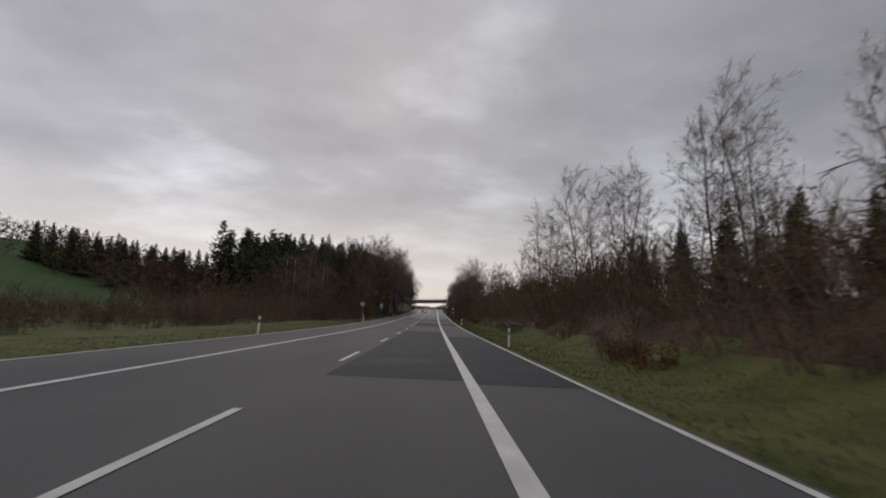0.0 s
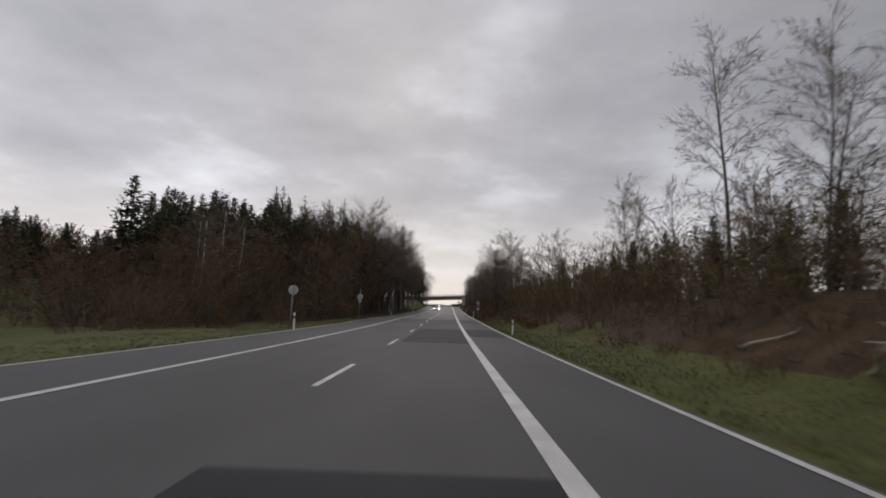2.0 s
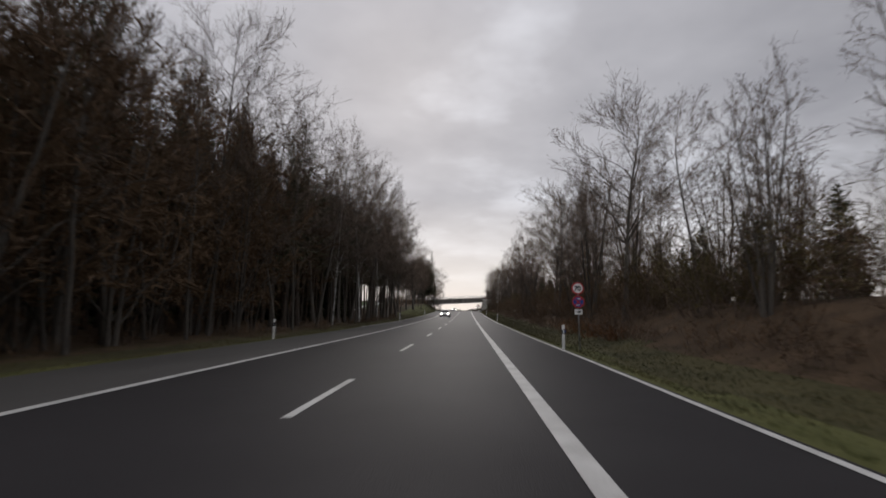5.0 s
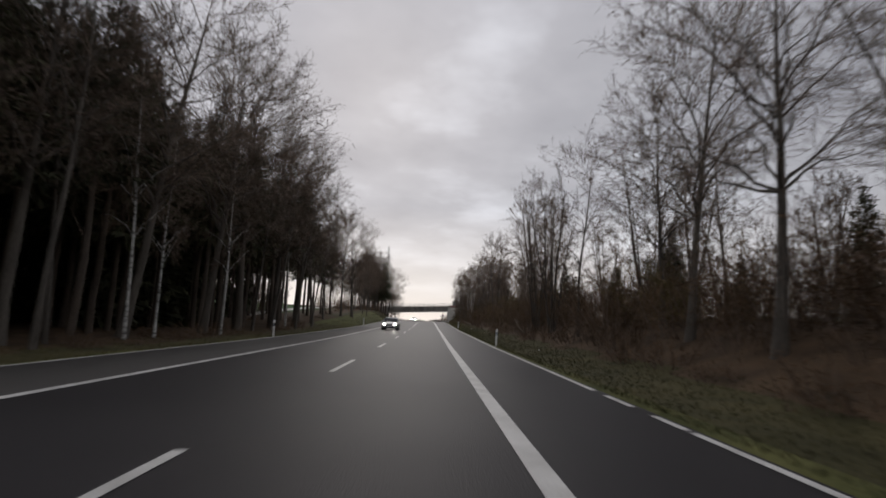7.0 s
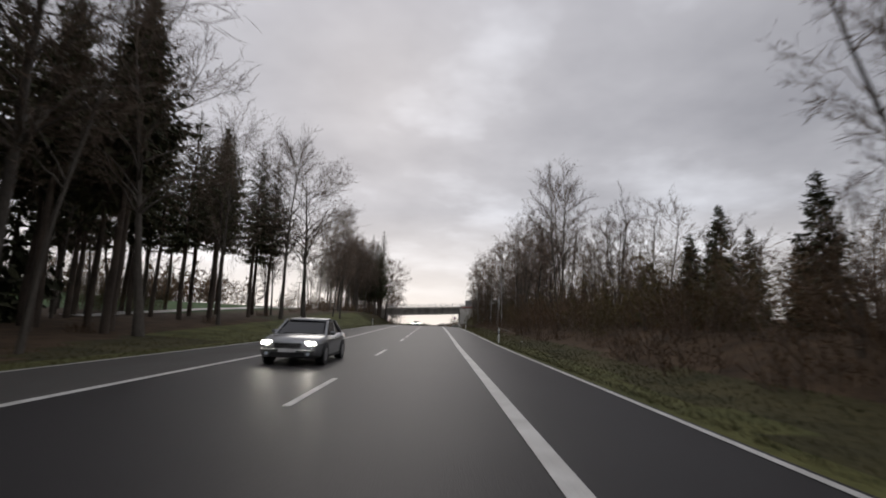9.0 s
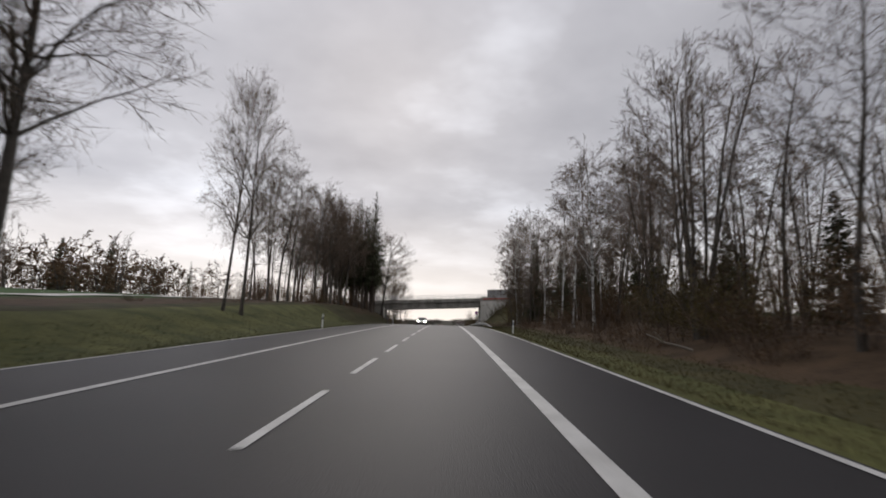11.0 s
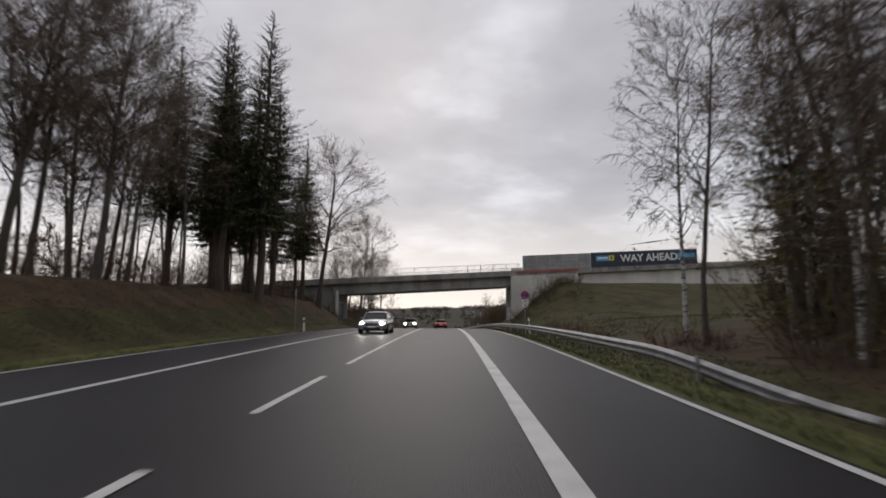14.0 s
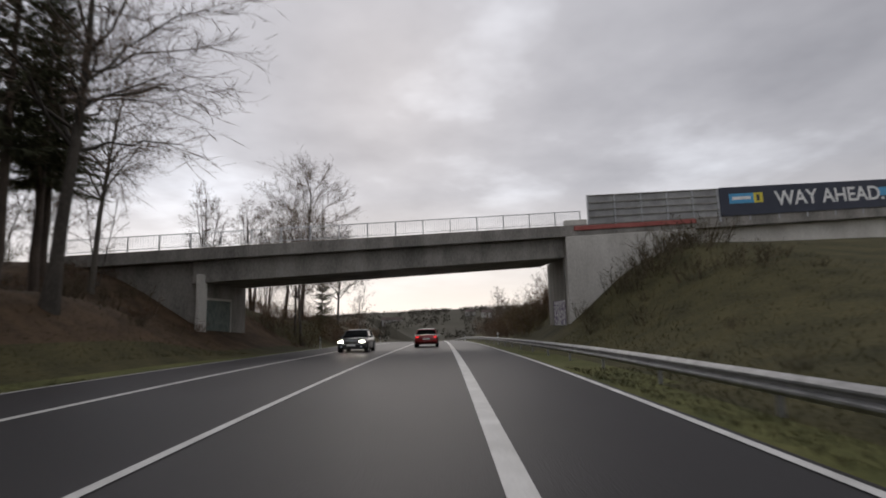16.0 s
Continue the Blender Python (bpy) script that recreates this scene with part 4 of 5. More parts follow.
def stem_with_crown(rng, wood, crown, base, lean, h, reach, n1, n2, n3, n4, r_base, twig, low=0.3, mid=0.64, tall=0.36, droop=0.0, slim=False):
    """One stem with curved limbs that fill a rounded crown, branches on the limbs and twigs on the branches."""
    d = unit(np.array((lean[0], lean[1], 1.0)))
    trunk, radii = limb(rng, np.array((base[0], base[1], -0.3)), d, h * 0.84, r_base, 0.03, 9, 0.035, 0.015)
    radii[0] *= 1.35
    wood.tube(trunk, radii, 8 if r_base > 0.14 else 6)
    centre = np.array((base[0] + d[0] * mid * h, base[1] + d[1] * mid * h, mid * h))
    axes = np.array((reach, reach, tall * h))
    tw_p, tw_d, tw_l = [], [], []
    for i in range(n1):
        zz = 0.97 - 1.72 * (i + 0.5) / n1
        az = i * 2.39996 + rng.normal(0, 0.35)
        s = math.sqrt(max(0.05, 1 - zz * zz))
        target = centre + np.array((s * math.cos(az), s * math.sin(az), zz)) * axes * rng.uniform(0.72, 1.08)
        hor = math.hypot(target[0] - centre[0], target[1] - centre[1])
        z0 = min(max(target[2] - hor * rng.uniform(0.5, 1.0), low * h), 0.78 * h)
        start, a = along(trunk, z0 / (0.84 * h))
        gap = target - start
        ln = np.linalg.norm(gap) + 0.2
        ctrl = start + gap * np.array((0.42, 0.42, 0.66)) + rng.normal(0, 0.06, 3) * ln
        pts = []
        for k in range(7):
            t = k / 6
            pts.append((1 - t) ** 2 * start + 2 * t * (1 - t) * ctrl + t * t * target + (rng.normal(0, 0.02, 3) * ln if 0 < k else 0))
        r1 = max(0.022, r_base * (1 - z0 / h) * 0.5)
        (wood if r1 > 0.03 else crown).tube(pts, [r1 + (0.01 - r1) * (k / 6) ** 0.8 for k in range(7)], 5 if r1 > 0.05 else 3)
        for j in range(n2):
            t2 = 0.22 + 0.78 * (j + rng.uniform(0, 1)) / n2
            p2, a2 = along(pts, min(t2, 0.99))
            out = unit((p2 - centre) / axes)
            d2 = unit(a2 * 0.6 + out * 0.55 + rng.normal(0, 0.42, 3) + np.array((0, 0, 0.15 - droop * 0.4)))
            l2 = max(reach * 0.46, h * 0.07) * rng.uniform(0.55, 1.15) * (1.2 - 0.5 * t2)
            bp_, br_ = limb(rng, p2, d2, l2, 0.016, 0.006, 3, 0.16, 0.05 - droop * 0.4)
            if slim:
                side = unit(np.cross(d2, rng.normal(0, 1, 3)))
                crown.blade(p2, unit(bp_[-1] - p2), side, l2, twig)
            else:
                crown.tube(bp_, br_, 3)
            for q in range(n3):
                p3, a3 = along(bp_, 0.08 + 0.9 * rng.uniform())
                tw_p.append(p3)
                tw_d.append(a3 + rng.normal(0, 0.55, 3) + np.array((0, 0, 0.1 - droop)))
                tw_l.append(l2 * rng.uniform(0.36, 0.8))
    p, dd, ll = np.array(tw_p), np.array(tw_d), np.array(tw_l)
    dd /= np.linalg.norm(dd, axis=1)[:, None]
    crown.blades(rng, p, dd, ll, twig)
    for k in range(n4):
        q = p + dd * (ll * rng.uniform(0.15, 0.95, len(ll)))[:, None]
        d3 = dd + rng.normal(0, 0.6, dd.shape) - np.array((0, 0, droop * 0.6))
        d3 /= np.linalg.norm(d3, axis=1)[:, None]
        crown.blades(rng, q, d3, ll * rng.uniform(0.35, 0.75, len(ll)), twig * 0.8)


def bare_tree(seed, h, stems, reach, n1, n2, n3, n4, r_base, twig, low=0.3, mid=0.64, tall=0.36, droop=0.0, slim=False):
    """A leafless broadleaved tree with one stem or several."""
    rng = np.random.default_rng(seed)
    wood, crown = Tubes(), Tubes()
    for s in range(stems):
        ang = 2 * math.pi * (s + rng.uniform(0, 0.6)) / stems
        tilt = 0.03 if stems == 1 else rng.uniform(0.05, 0.22)
        off = 0.0 if stems == 1 else r_base * 1.6
        stem_with_crown(rng, wood, crown, (math.cos(ang) * off, math.sin(ang) * off), (math.cos(ang) * tilt, math.sin(ang) * tilt), h * (1.0 if s == 0 else rng.uniform(0.72, 0.98)), reach, n1, n2, n3, n4, r_base, twig, low, mid, tall, droop, slim)
    return wood, crown


def spruce(seed, h, spread, bare, dens=7, spray=0.75, per=6.5, gap=0.5, wide=0.2, taper=0.8):
    """A spruce: straight trunk, uneven whorls of sagging branches with lifted tips and hanging needle sprays."""
    rng = np.random.default_rng(seed)
    wood, crown = Tubes(), Tubes()
    pts = [np.array((rng.normal(0, 0.05), rng.normal(0, 0.05), -0.3 + (h + 0.3) * i / 10)) for i in range(11)]
    wood.tube(pts, [0.0115 * h * (1 - 0.95 * i / 10) + 0.012 for i in range(11)], 8)
    for i in range(int(bare * h * 1.6)):
        az, z = rng.uniform(0, 6.283), rng.uniform(0.12, bare) * h if bare > 0.14 else 0.5
        d = unit(np.array((math.cos(az), math.sin(az), rng.uniform(-0.35, 0.1))))
        wood.blade(np.array((0, 0, z)), d, np.array((-math.sin(az), math.cos(az), 0)), rng.uniform(0.5, 1.7), 0.014)
    z = bare * h
    while z < h * 0.99:
        t = (z - bare * h) / (h - bare * h)
        n = dens if t < 0.8 else 5
        reach = spread * (1 - t) ** taper * (0.7 + 0.3 * min(1, t * 5)) + 0.05
        off = rng.uniform(0, 6.28)
        for i in range(n):
            if rng.uniform() < 0.1 and t < 0.85:
                continue
            az = off + 6.283 * i / n + rng.normal(0, 0.25)
            ln = reach * rng.uniform(0.5, 1.2)
            d = unit(np.array((math.cos(az), math.sin(az), -0.12 + 0.75 * t)))
            bp_, br_ = limb(rng, np.array((0, 0, z + rng.normal(0, 0.12))), d, ln, 0.024, 0.006, 3, 0.06, -0.03 + 0.1 * t)
            bp_[-1] = bp_[-1] + np.array((0, 0, 0.07 * ln))
            wood.blade(bp_[0], unit(bp_[-1] - bp_[0]), np.array((-math.sin(az), math.cos(az), 0)), ln, 0.03)
            m = max(5, int(ln * per))
            q = 0.1 + 0.9 * (np.arange(m) + rng.uniform(0, 1, m)) / m
            k = np.minimum((q * 3).astype(int), 2)
            arr = np.array(bp_)
            p = arr[k] + (arr[k + 1] - arr[k]) * (q * 3 - k)[:, None]
            a = unit(bp_[-1] - bp_[0])
            side = unit(np.cross(a, (0, 0, 1)))
            sl = spray * (0.4 + 0.8 * (1 - q)) * rng.uniform(0.6, 1.25, m) * (0.2 + 0.8 * (1 - t))
            dd = a * 0.8 + side * (np.where(np.arange(m) % 2, 1, -1) * rng.uniform(0.35, 1.1, m))[:, None] + np.array((0, 0, -0.3)) + rng.normal(0, 0.14, (m, 3))
            dd /= np.linalg.norm(dd, axis=1)[:, None]
            crown.blades(rng, p, dd, sl, sl * wide, flat=True)
            hang = dd * 0.55 + np.array((0, 0, -0.95))
            hang /= np.linalg.norm(hang, axis=1)[:, None]
            keep = rng.uniform(0, 1, m) < 0.7
            if keep.any():
                crown.blades(rng, p[keep], hang[keep], sl[keep] * 0.85, sl[keep] * wide * 0.8)
        z += gap * (0.62 + 0.5 * (1 - t)) + rng.uniform(-0.08, 0.14)
    return wood, crown


def shrub(seed, h, r, stems, twigs, sub, leaf=0, leaf_len=0.09, width=0.011):
    """A dense leafless shrub: arching stems, twigs and finer twigs, and where told small leaves."""
    rng = np.random.default_rng(seed)
    wood, crown = Tubes(), Tubes()
    tp, td, tl = [], [], []
    for i in range(stems):
        az, rr = rng.uniform(0, 6.28), r * 0.6 * math.sqrt(rng.uniform())
        st = np.array((math.cos(az) * rr, math.sin(az) * rr, -0.15))
        out = rng.uniform(0.05, 0.65)
        d = unit(np.array((math.cos(az) * out, math.sin(az) * out, 1)))
        pts, rad = limb(rng, st, d, h * rng.uniform(0.5, 1.12), 0.02, 0.006, 4, 0.15, -0.02)
        wood.tube(pts, rad, 3)
        for j in range(twigs):
            p, a = along(pts, rng.uniform(0.1, 0.99))
            tp.append(p)
            td.append(a * 0.55 + rng.normal(0, 0.6, 3) + np.array((0, 0, 0.1)))
            tl.append(h * rng.uniform(0.12, 0.32))
    p, d, ln = np.array(tp), np.array(td), np.array(tl)
    d /= np.linalg.norm(d, axis=1)[:, None]
    crown.blades(rng, p, d, ln, width)
    for k in range(sub + leaf):
        fine = k < sub
        q = p + d * (ln * rng.uniform(0.1, 1.0, len(ln)))[:, None] + (0 if fine else rng.normal(0, 0.05, p.shape))
        d2 = (d if fine else 0) + rng.normal(0, 0.7, p.shape)
        d2 /= np.linalg.norm(d2, axis=1)[:, None]
        crown.blades(rng, q, d2, ln * rng.uniform(0.35, 0.8, len(ln)) if fine else leaf_len * rng.uniform(0.7, 1.5, len(ln)), width * 0.85 if fine else leaf_len * 0.28)
    return wood, crown


def kind_of(name, pair, wood_mat, crown_mat):
    return name, pair[0].mesh(name + "_trunk", wood_mat), pair[1].mesh(name + "_crown", crown_mat, False)


K_BROAD = [kind_of("broadleaf_tree", bare_tree(11 + i, 21, 1, 5.4, 28, 11, 7, 2, 0.25, 0.015, 0.33, 0.65, 0.36), M_BARK, M_TWIG) for i in range(3)]
K_TALL = [kind_of("slender_tree", bare_tree(31 + i, 17, 1, 3.1, 24, 8, 8, 1, 0.14, 0.0125, 0.34, 0.66, 0.36, 0.0, True), M_BARK, M_TWIG) for i in range(3)]
K_MULTI = [kind_of("multi_stemmed_tree", bare_tree(51 + i, 15, 6, 2.2, 13, 7, 6, 1, 0.1, 0.0115, 0.24, 0.6, 0.4, 0.0, True), M_BARK, M_TWIG) for i in range(3)]
K_BIRCH = [kind_of("birch_tree", bare_tree(71 + i, 15, 1, 2.5, 24, 8, 8, 1, 0.11, 0.012, 0.3, 0.62, 0.38, 0.4), M_BIRCH, M_TWIG) for i in range(2)]
K_YOUNG = [kind_of("young_tree", bare_tree(91 + i, 9, 3, 1.5, 11, 6, 6, 1, 0.05, 0.011, 0.18, 0.6, 0.4, 0.0, True), M_BARK, M_TWIG) for i in range(3)]
K_THICK = [kind_of("thicket_tree", bare_tree(101 + i, 11, 3, 2.6, 12, 6, 6, 1, 0.085, 0.023, 0.1, 0.54, 0.46, 0.05, True), M_BARK, M_BROWN) for i in range(3)]
K_FAR = [kind_of("far_tree", bare_tree(141 + i, 10, 2, 3.0, 9, 5, 3, 1, 0.09, 0.085, 0.08, 0.54, 0.46, 0.02, True), M_BARK, M_BROWN) for i in range(2)]
K_THIN = [kind_of("thicket_tree", bare_tree(121 + i, 11, 3, 2.6, 9, 5, 3, 1, 0.1, 0.034, 0.08, 0.54, 0.46, 0.03, True), M_BARK, M_BROWN) for i in range(2)]
K_SPRUCE = [kind_of("spruce_tree", spruce(201 + i, 22, 4.6, 0.04 + 0.14 * i, 8, 0.75, 11.0, 0.6, 0.13, 0.85), M_SBARK, M_SPRUCE) for i in range(3)]
K_FOREST = [kind_of("forest_spruce", spruce(221 + i, 21, 3.9, 0.34 + 0.07 * i, 7, 1.4, 4.4, 0.6, 0.26, 0.7), M_SBARK, M_SPRUCE) for i in range(3)]
K_EDGE = [kind_of("forest_spruce", spruce(231 + i, 21, 4.0, 0.36 + 0.06 * i, 8, 0.95, 7.0, 0.62, 0.15, 0.7), M_SBARK, M_SPRUCE) for i in range(3)]
K_FINE = [kind_of("spruce_tree", spruce(251 + i, 21, 3.8, 0.24 + 0.06 * i, 8, 0.62, 13.0, 0.52, 0.13, 0.7), M_SBARK, M_SPRUCE) for i in range(2)]
K_DENSE = [kind_of("dense_spruce", spruce(241 + i, 16, 3.7, 0.03, 7, 1.8, 2.2, 0.65, 0.27, 0.75), M_SBARK, M_SPRUCE) for i in range(3)]
K_SHRUB = [kind_of("shrub", shrub(301 + i, 3.2, 2.3, 30, 9, 3), M_TWIG, M_BROWN) for i in range(3)]
K_OLIVE = [kind_of("evergreen_shrub", shrub(321 + i, 3.4, 2.4, 30, 9, 1, 5, 0.085), M_TWIG, M_OLIVE) for i in range(2)]
K_BRACKEN = [kind_of("bracken_clump", shrub(341 + i, 1.1, 1.6, 40, 4, 3, 1, 0.1, 0.016), M_RUST, M_RUST) for i in range(2)]
K_WEED = [kind_of("weed_clump", shrub(381 + i, 1.5, 1.3, 22, 5, 2), M_WEED, M_WEED) for i in range(2)]
K_BACK = [kind_of("scrub_bush", shrub(391 + i, 3.2, 2.4, 28, 9, 4, 1, 0.07, 0.0125), M_TWIG, (M_BROWN, M_OLIVE)[i]) for i in range(2)]
K_BRAMBLE = [kind_of("bramble_clump", shrub(361 + i, 1.3, 1.8, 30, 6, 2, 1, 0.07, 0.012), M_TWIG, M_BROWN) for i in range(2)]

LABEL = {
    "broadleaf_tree": ("tall leafless broadleaved tree with grey bark beside the road", "tree"),
    "slender_tree": ("slender leafless tree with upright branches on the roadside bank", "tree"),
    "multi_stemmed_tree": ("leafless tree with several upright stems on the roadside bank", "tree"),
    "birch_tree": ("leafless birch with pale patchy bark at the wood's edge", "tree"),
    "young_tree": ("young leafless tree with thin stems among the scrub", "tree"),
    "far_tree": ("distant bushy brown leafless tree of the hillside wood", "tree"),
    "scrub_bush": ("dense brown scrub bush behind the roadside verge", "shrub"),
    "thicket_tree": ("brown bushy leafless tree at the edge of the wood", "tree"),
    "spruce_tree": ("dark green spruce with drooping needle branches", "tree"),
    "forest_spruce": ("dark forest spruce with a bare lower trunk", "tree"),
    "dense_spruce": ("dense dark spruce with branches down to the ground", "tree"),
    "shrub": ("dense brown leafless shrub on the roadside bank", "shrub"),
    "evergreen_shrub": ("dark olive-green leafy shrub on the roadside bank", "shrub"),
    "bracken_clump": ("rust-coloured clump of dead bracken on the bank", "bracken"),
    "weed_clump": ("dark dead weeds standing on the grass slope by the bridge", "weeds"),
    "bramble_clump": ("low brown bramble clump at the foot of the bank", "bramble"),
}
trng = random.Random(77)


def plant(kind, u, y, height=None, native=None, turn=None, lean=(0, 0), dz=0.0, wide=1.0):
    name, wm, cm = kind
    s = height / native if height else trng.uniform(0.85, 1.15)
    ob = empty(name, Matrix.Translation(place(u, y, dz)) @ pose(0, 0, 0, lean[0], lean[1], trng.uniform(0, 360) if turn is None else turn) @ Matrix.Diagonal((s * wide, s * wide, s, 1)))
    lab, cat = LABEL[name]
    tagged(ob, lab, cat, cat + "s along the road")
    woody = "tree" in name or "spruce" in name
    part("trunk" if woody else "framework", wm, None, ob)
    part("crown", cm, None, ob)
    if not woody:
        for o in ob.children:
            o["kind"] = "stuff"
    return ob


def pick(seq):
    return seq[trng.randrange(len(seq))]


def wander(u0, u1, y0, y1, n, gap):
    """Scattered places that keep apart from one another."""
    got, tries = [], 0
    while len(got) < n and tries < n * 60:
        tries += 1
        u, y = trng.uniform(u0, u1), trng.uniform(y0, y1)
        if all((u - a) ** 2 + (y - b) ** 2 > gap * gap for a, b in got):
            got.append((u, y))
    return got


# single trees that stand out
for u, y, h, lean, wide in ((-14.8, 244, 19.5, (0, 1), 1.15), (-16.4, 241, 21, (0, 0), 0.8), (-19.5, 247.5, 13, (0, 2), 0.8), (-21, 250, 11, (0, -2), 0.8),
                            (-20.5, 321, 18, (0, 1), 0.75), (-24, 324, 18.5, (0, -1), 0.8), (-19, 316, 17, (0, 2), 0.7), (-27, 319, 18, (0, 0), 0.8), (-22.5, 329, 18, (0, 0), 0.75), (-29, 327, 17, (0, 0), 0.8), (-25.5, 334, 18, (0, 1), 0.75), (-31, 336, 17, (0, 0), 0.8), (-14.2, 262.4, 16.5, (0, 2), 0.62), (-15.1, 261.6, 16, (0, -2), 0.55), (-19.9, 303, 18.5, (0, 1), 0.95), (-15.0, 348.3, 20, (0, 0), 1.3),
                            (-15.2, 204, 21, (0, 3), 1.1), (-15.5, 214, 20, (0, 2), 1.05), (-16.5, 226, 17, (0, 2), 0.7), (-19.5, 312, 18, (0, 1), 0.8), (-22, 318, 19, (0, -2), 0.8), (-19.5, 357, 17, (0, -1), 0.9),
                            (-16.2, 136, 21, (0, 2), 0.85), (-16.5, 147, 20.5, (0, 3), 0.95), (-16, 157, 21.5, (0, 2), 0.95), (-15.4, 165, 21, (0, 4), 0.95), (-15.8, 173, 22, (0, 4), 1.05), (-15.2, 181, 21, (0, 5), 1.05), (-15.5, 188, 22, (0, 4), 1.1), (-15.3, 196, 21.5, (0, 4), 1.1), (-22, 124, 17.5, (0, 0), 0.8), (-26, 115, 15.5, (0, 0), 0.7), (-24, 132, 19.5, (0, 2), 0.8)):
    plant(pick(K_BROAD), u, y, h, 21, lean=lean, wide=wide)
plant(K_FINE[0], -14.9, 329, 24.5, 21, wide=1.15)
for u, y, h, w in ((12.2, 300, 14.6, 0.8), (11.2, 296.5, 13.4, 0.75), (13.2, 289.5, 9.6, 1.0), (10.2, 304, 9.5, 1.0), (15.5, 308, 14, 0.9), (14.5, 284, 8.5, 1.0), (16.5, 294, 11, 0.9)):
    plant(pick(K_SPRUCE), u, y, h, 22, wide=w)
# dark conifers in the group by the bridge
for u, y, h in ((-18.3, 307, 13), (-20, 311, 14.5), (-17.6, 314, 13.5)):
    plant(pick(K_BROAD), u, y, h * 1.3, 21)
for u, y, h in ((-16.6, 331.5, 21), (-17.6, 327, 22), (-19.5, 333, 20), (-16.2, 325, 20), (-18.7, 329.6, 20), (-20.8, 326, 19), (-16.0, 335, 20.5)):
    plant(pick(K_FINE), u, y, h, 21, wide=1.15)
for u, y, h in ((-18, 281, 16), (-20, 283.5, 15), (-18.6, 286, 17), (-21.5, 288, 16), (-19.2, 290.5, 15), (-22.5, 285, 15)):
    plant(pick(K_TALL), u, y, h, 17)
for u, y, h in ((-16.7, 347.6, 19), (-17.6, 350.6, 18), (-19.2, 353, 19), (-20.5, 349, 20)):
    plant(pick(K_FINE), u, y, h, 21)
for u, y in wander(-24, -17, 336, 346, 5, 2.2):
    plant(pick(K_FINE), u, y, trng.uniform(17, 21), 21)
for u, y in wander(-34, -17.5, 300, 346, 16, 3.2):
    plant(pick(K_TALL), u, y, trng.uniform(13, 17.5), 17)
for u, y in wander(-30, -17.5, 284, 360, 36, 2.0):
    plant(pick(K_SHRUB + K_BACK), u, y, trng.uniform(1.2, 3.0), 3.2)
for u, y in wander(-24, -17.2, 212, 284, 10, 3):
    plant(pick(K_BRAMBLE), u, y, trng.uniform(0.5, 1.0), 1.3)
for u, y in wander(-40, -18.5, 306, 350, 32, 2.3):
    plant(pick(K_THICK + K_YOUNG), u, y, trng.uniform(3.5, 6.5), 10)
# far spruces and the open plateau on the left
for u, y, h in ((-62, 400, 15), (-74, 405, 10), (-52, 330, 8)):
    plant(K_SPRUCE[0], u, y, h, 22)
for u, y in wander(-104, -62, 314, 374, 44, 3.6):
    plant(pick(K_FAR * 2 + K_DENSE[:1]), u, y, trng.uniform(10, 14), 11.5, wide=1.2)
for u, y in wander(-104, -50, 262, 312, 16, 5):
    plant(pick(K_THIN), u, y, trng.uniform(9, 13), 11)
for u, y in wander(-46, -21, 205, 240, 15, 3.5):
    plant(pick(K_TALL + K_FOREST), u, y, trng.uniform(15, 19), 19)
for u, y in wander(-66, -28, 176, 232, 44, 3.2):
    plant(pick(K_DENSE), u, y, trng.uniform(12, 17), 16)

for u, y in wander(-72, -28, 228, 246, 22, 3.0):
    plant(pick(K_BACK), u, y, trng.uniform(3, 4.5), 3.2)
for u, y in wander(-33, -19.0, 224, 248, 20, 2.2):
    plant(pick(K_EDGE), u, y, trng.uniform(17, 20.5), 21)

for u, y in wander(-36, -22, 184, 206, 13, 2.6):
    plant(pick(K_DENSE), u, y, trng.uniform(13, 17), 16, wide=1.2)
for u, y in wander(-40, -20.5, 178, 206, 14, 2.6):
    plant(pick(K_BACK), u, y, trng.uniform(2.4, 3.8), 3.2)

# spruce forest on the left and its edge
for u, y in wander(-31, -16.8, 168, 219, 40, 2.1):
    plant(pick(K_EDGE + K_FOREST), u, y, trng.uniform(18.5, 22), 21)
for u, y in wander(-42, -15.6, 106, 206, 124, 2.5):
    plant(pick(K_EDGE if u > -24 else K_FOREST), u, y, lin([100, 128, 150], [14.0, 18.2, 19.5], y) + trng.uniform(-1.8, 2.2), 21)
for u, y in wander(-56, -38, 120, 178, 44, 2.9):
    plant(pick(K_DENSE), u, y, lin([118, 150], [20.0, 21.0], y) + trng.uniform(-2.5, 1.5), 16, wide=trng.uniform(1.15, 1.75))
for u, y in wander(-128, -46, 150, 226, 100, 3.6):
    plant(pick(K_DENSE + K_FAR * 2), u, y, lin([-128, -100, -60, -46], [9.5, 12.5, 12, 13], u) * trng.uniform(0.9, 1.12), 14, wide=1.4)
for u, y in wander(-15.4, -12.9, 106, 204, 22, 3.4):
    plant(pick(K_TALL * 2 + K_BIRCH), u, y, lin([100, 125, 150], [10.0, 14.5, 17.5], y) + trng.uniform(-3, 1.5), 16, lean=(trng.uniform(-3, 3), trng.uniform(-2, 9)), wide=0.75)
for u, y in wander(-31, -13.8, 74, 124, 54, 2.2):
    plant(pick(K_THICK), u, y, lin([74, 100, 122], [6, 10.5, 14.5], y) * trng.uniform(0.8, 1.1), 11)
for u, y in wander(-26, -20, 107, 122, 9, 2.4):
    plant(pick(K_DENSE), u, y, trng.uniform(12, 15.5), 16, wide=1.2)
for u, y in wander(-36, -17, 46, 82, 26, 2.8):
    plant(pick(K_SHRUB), u, y, trng.uniform(2.8, 4.6), 3.2)
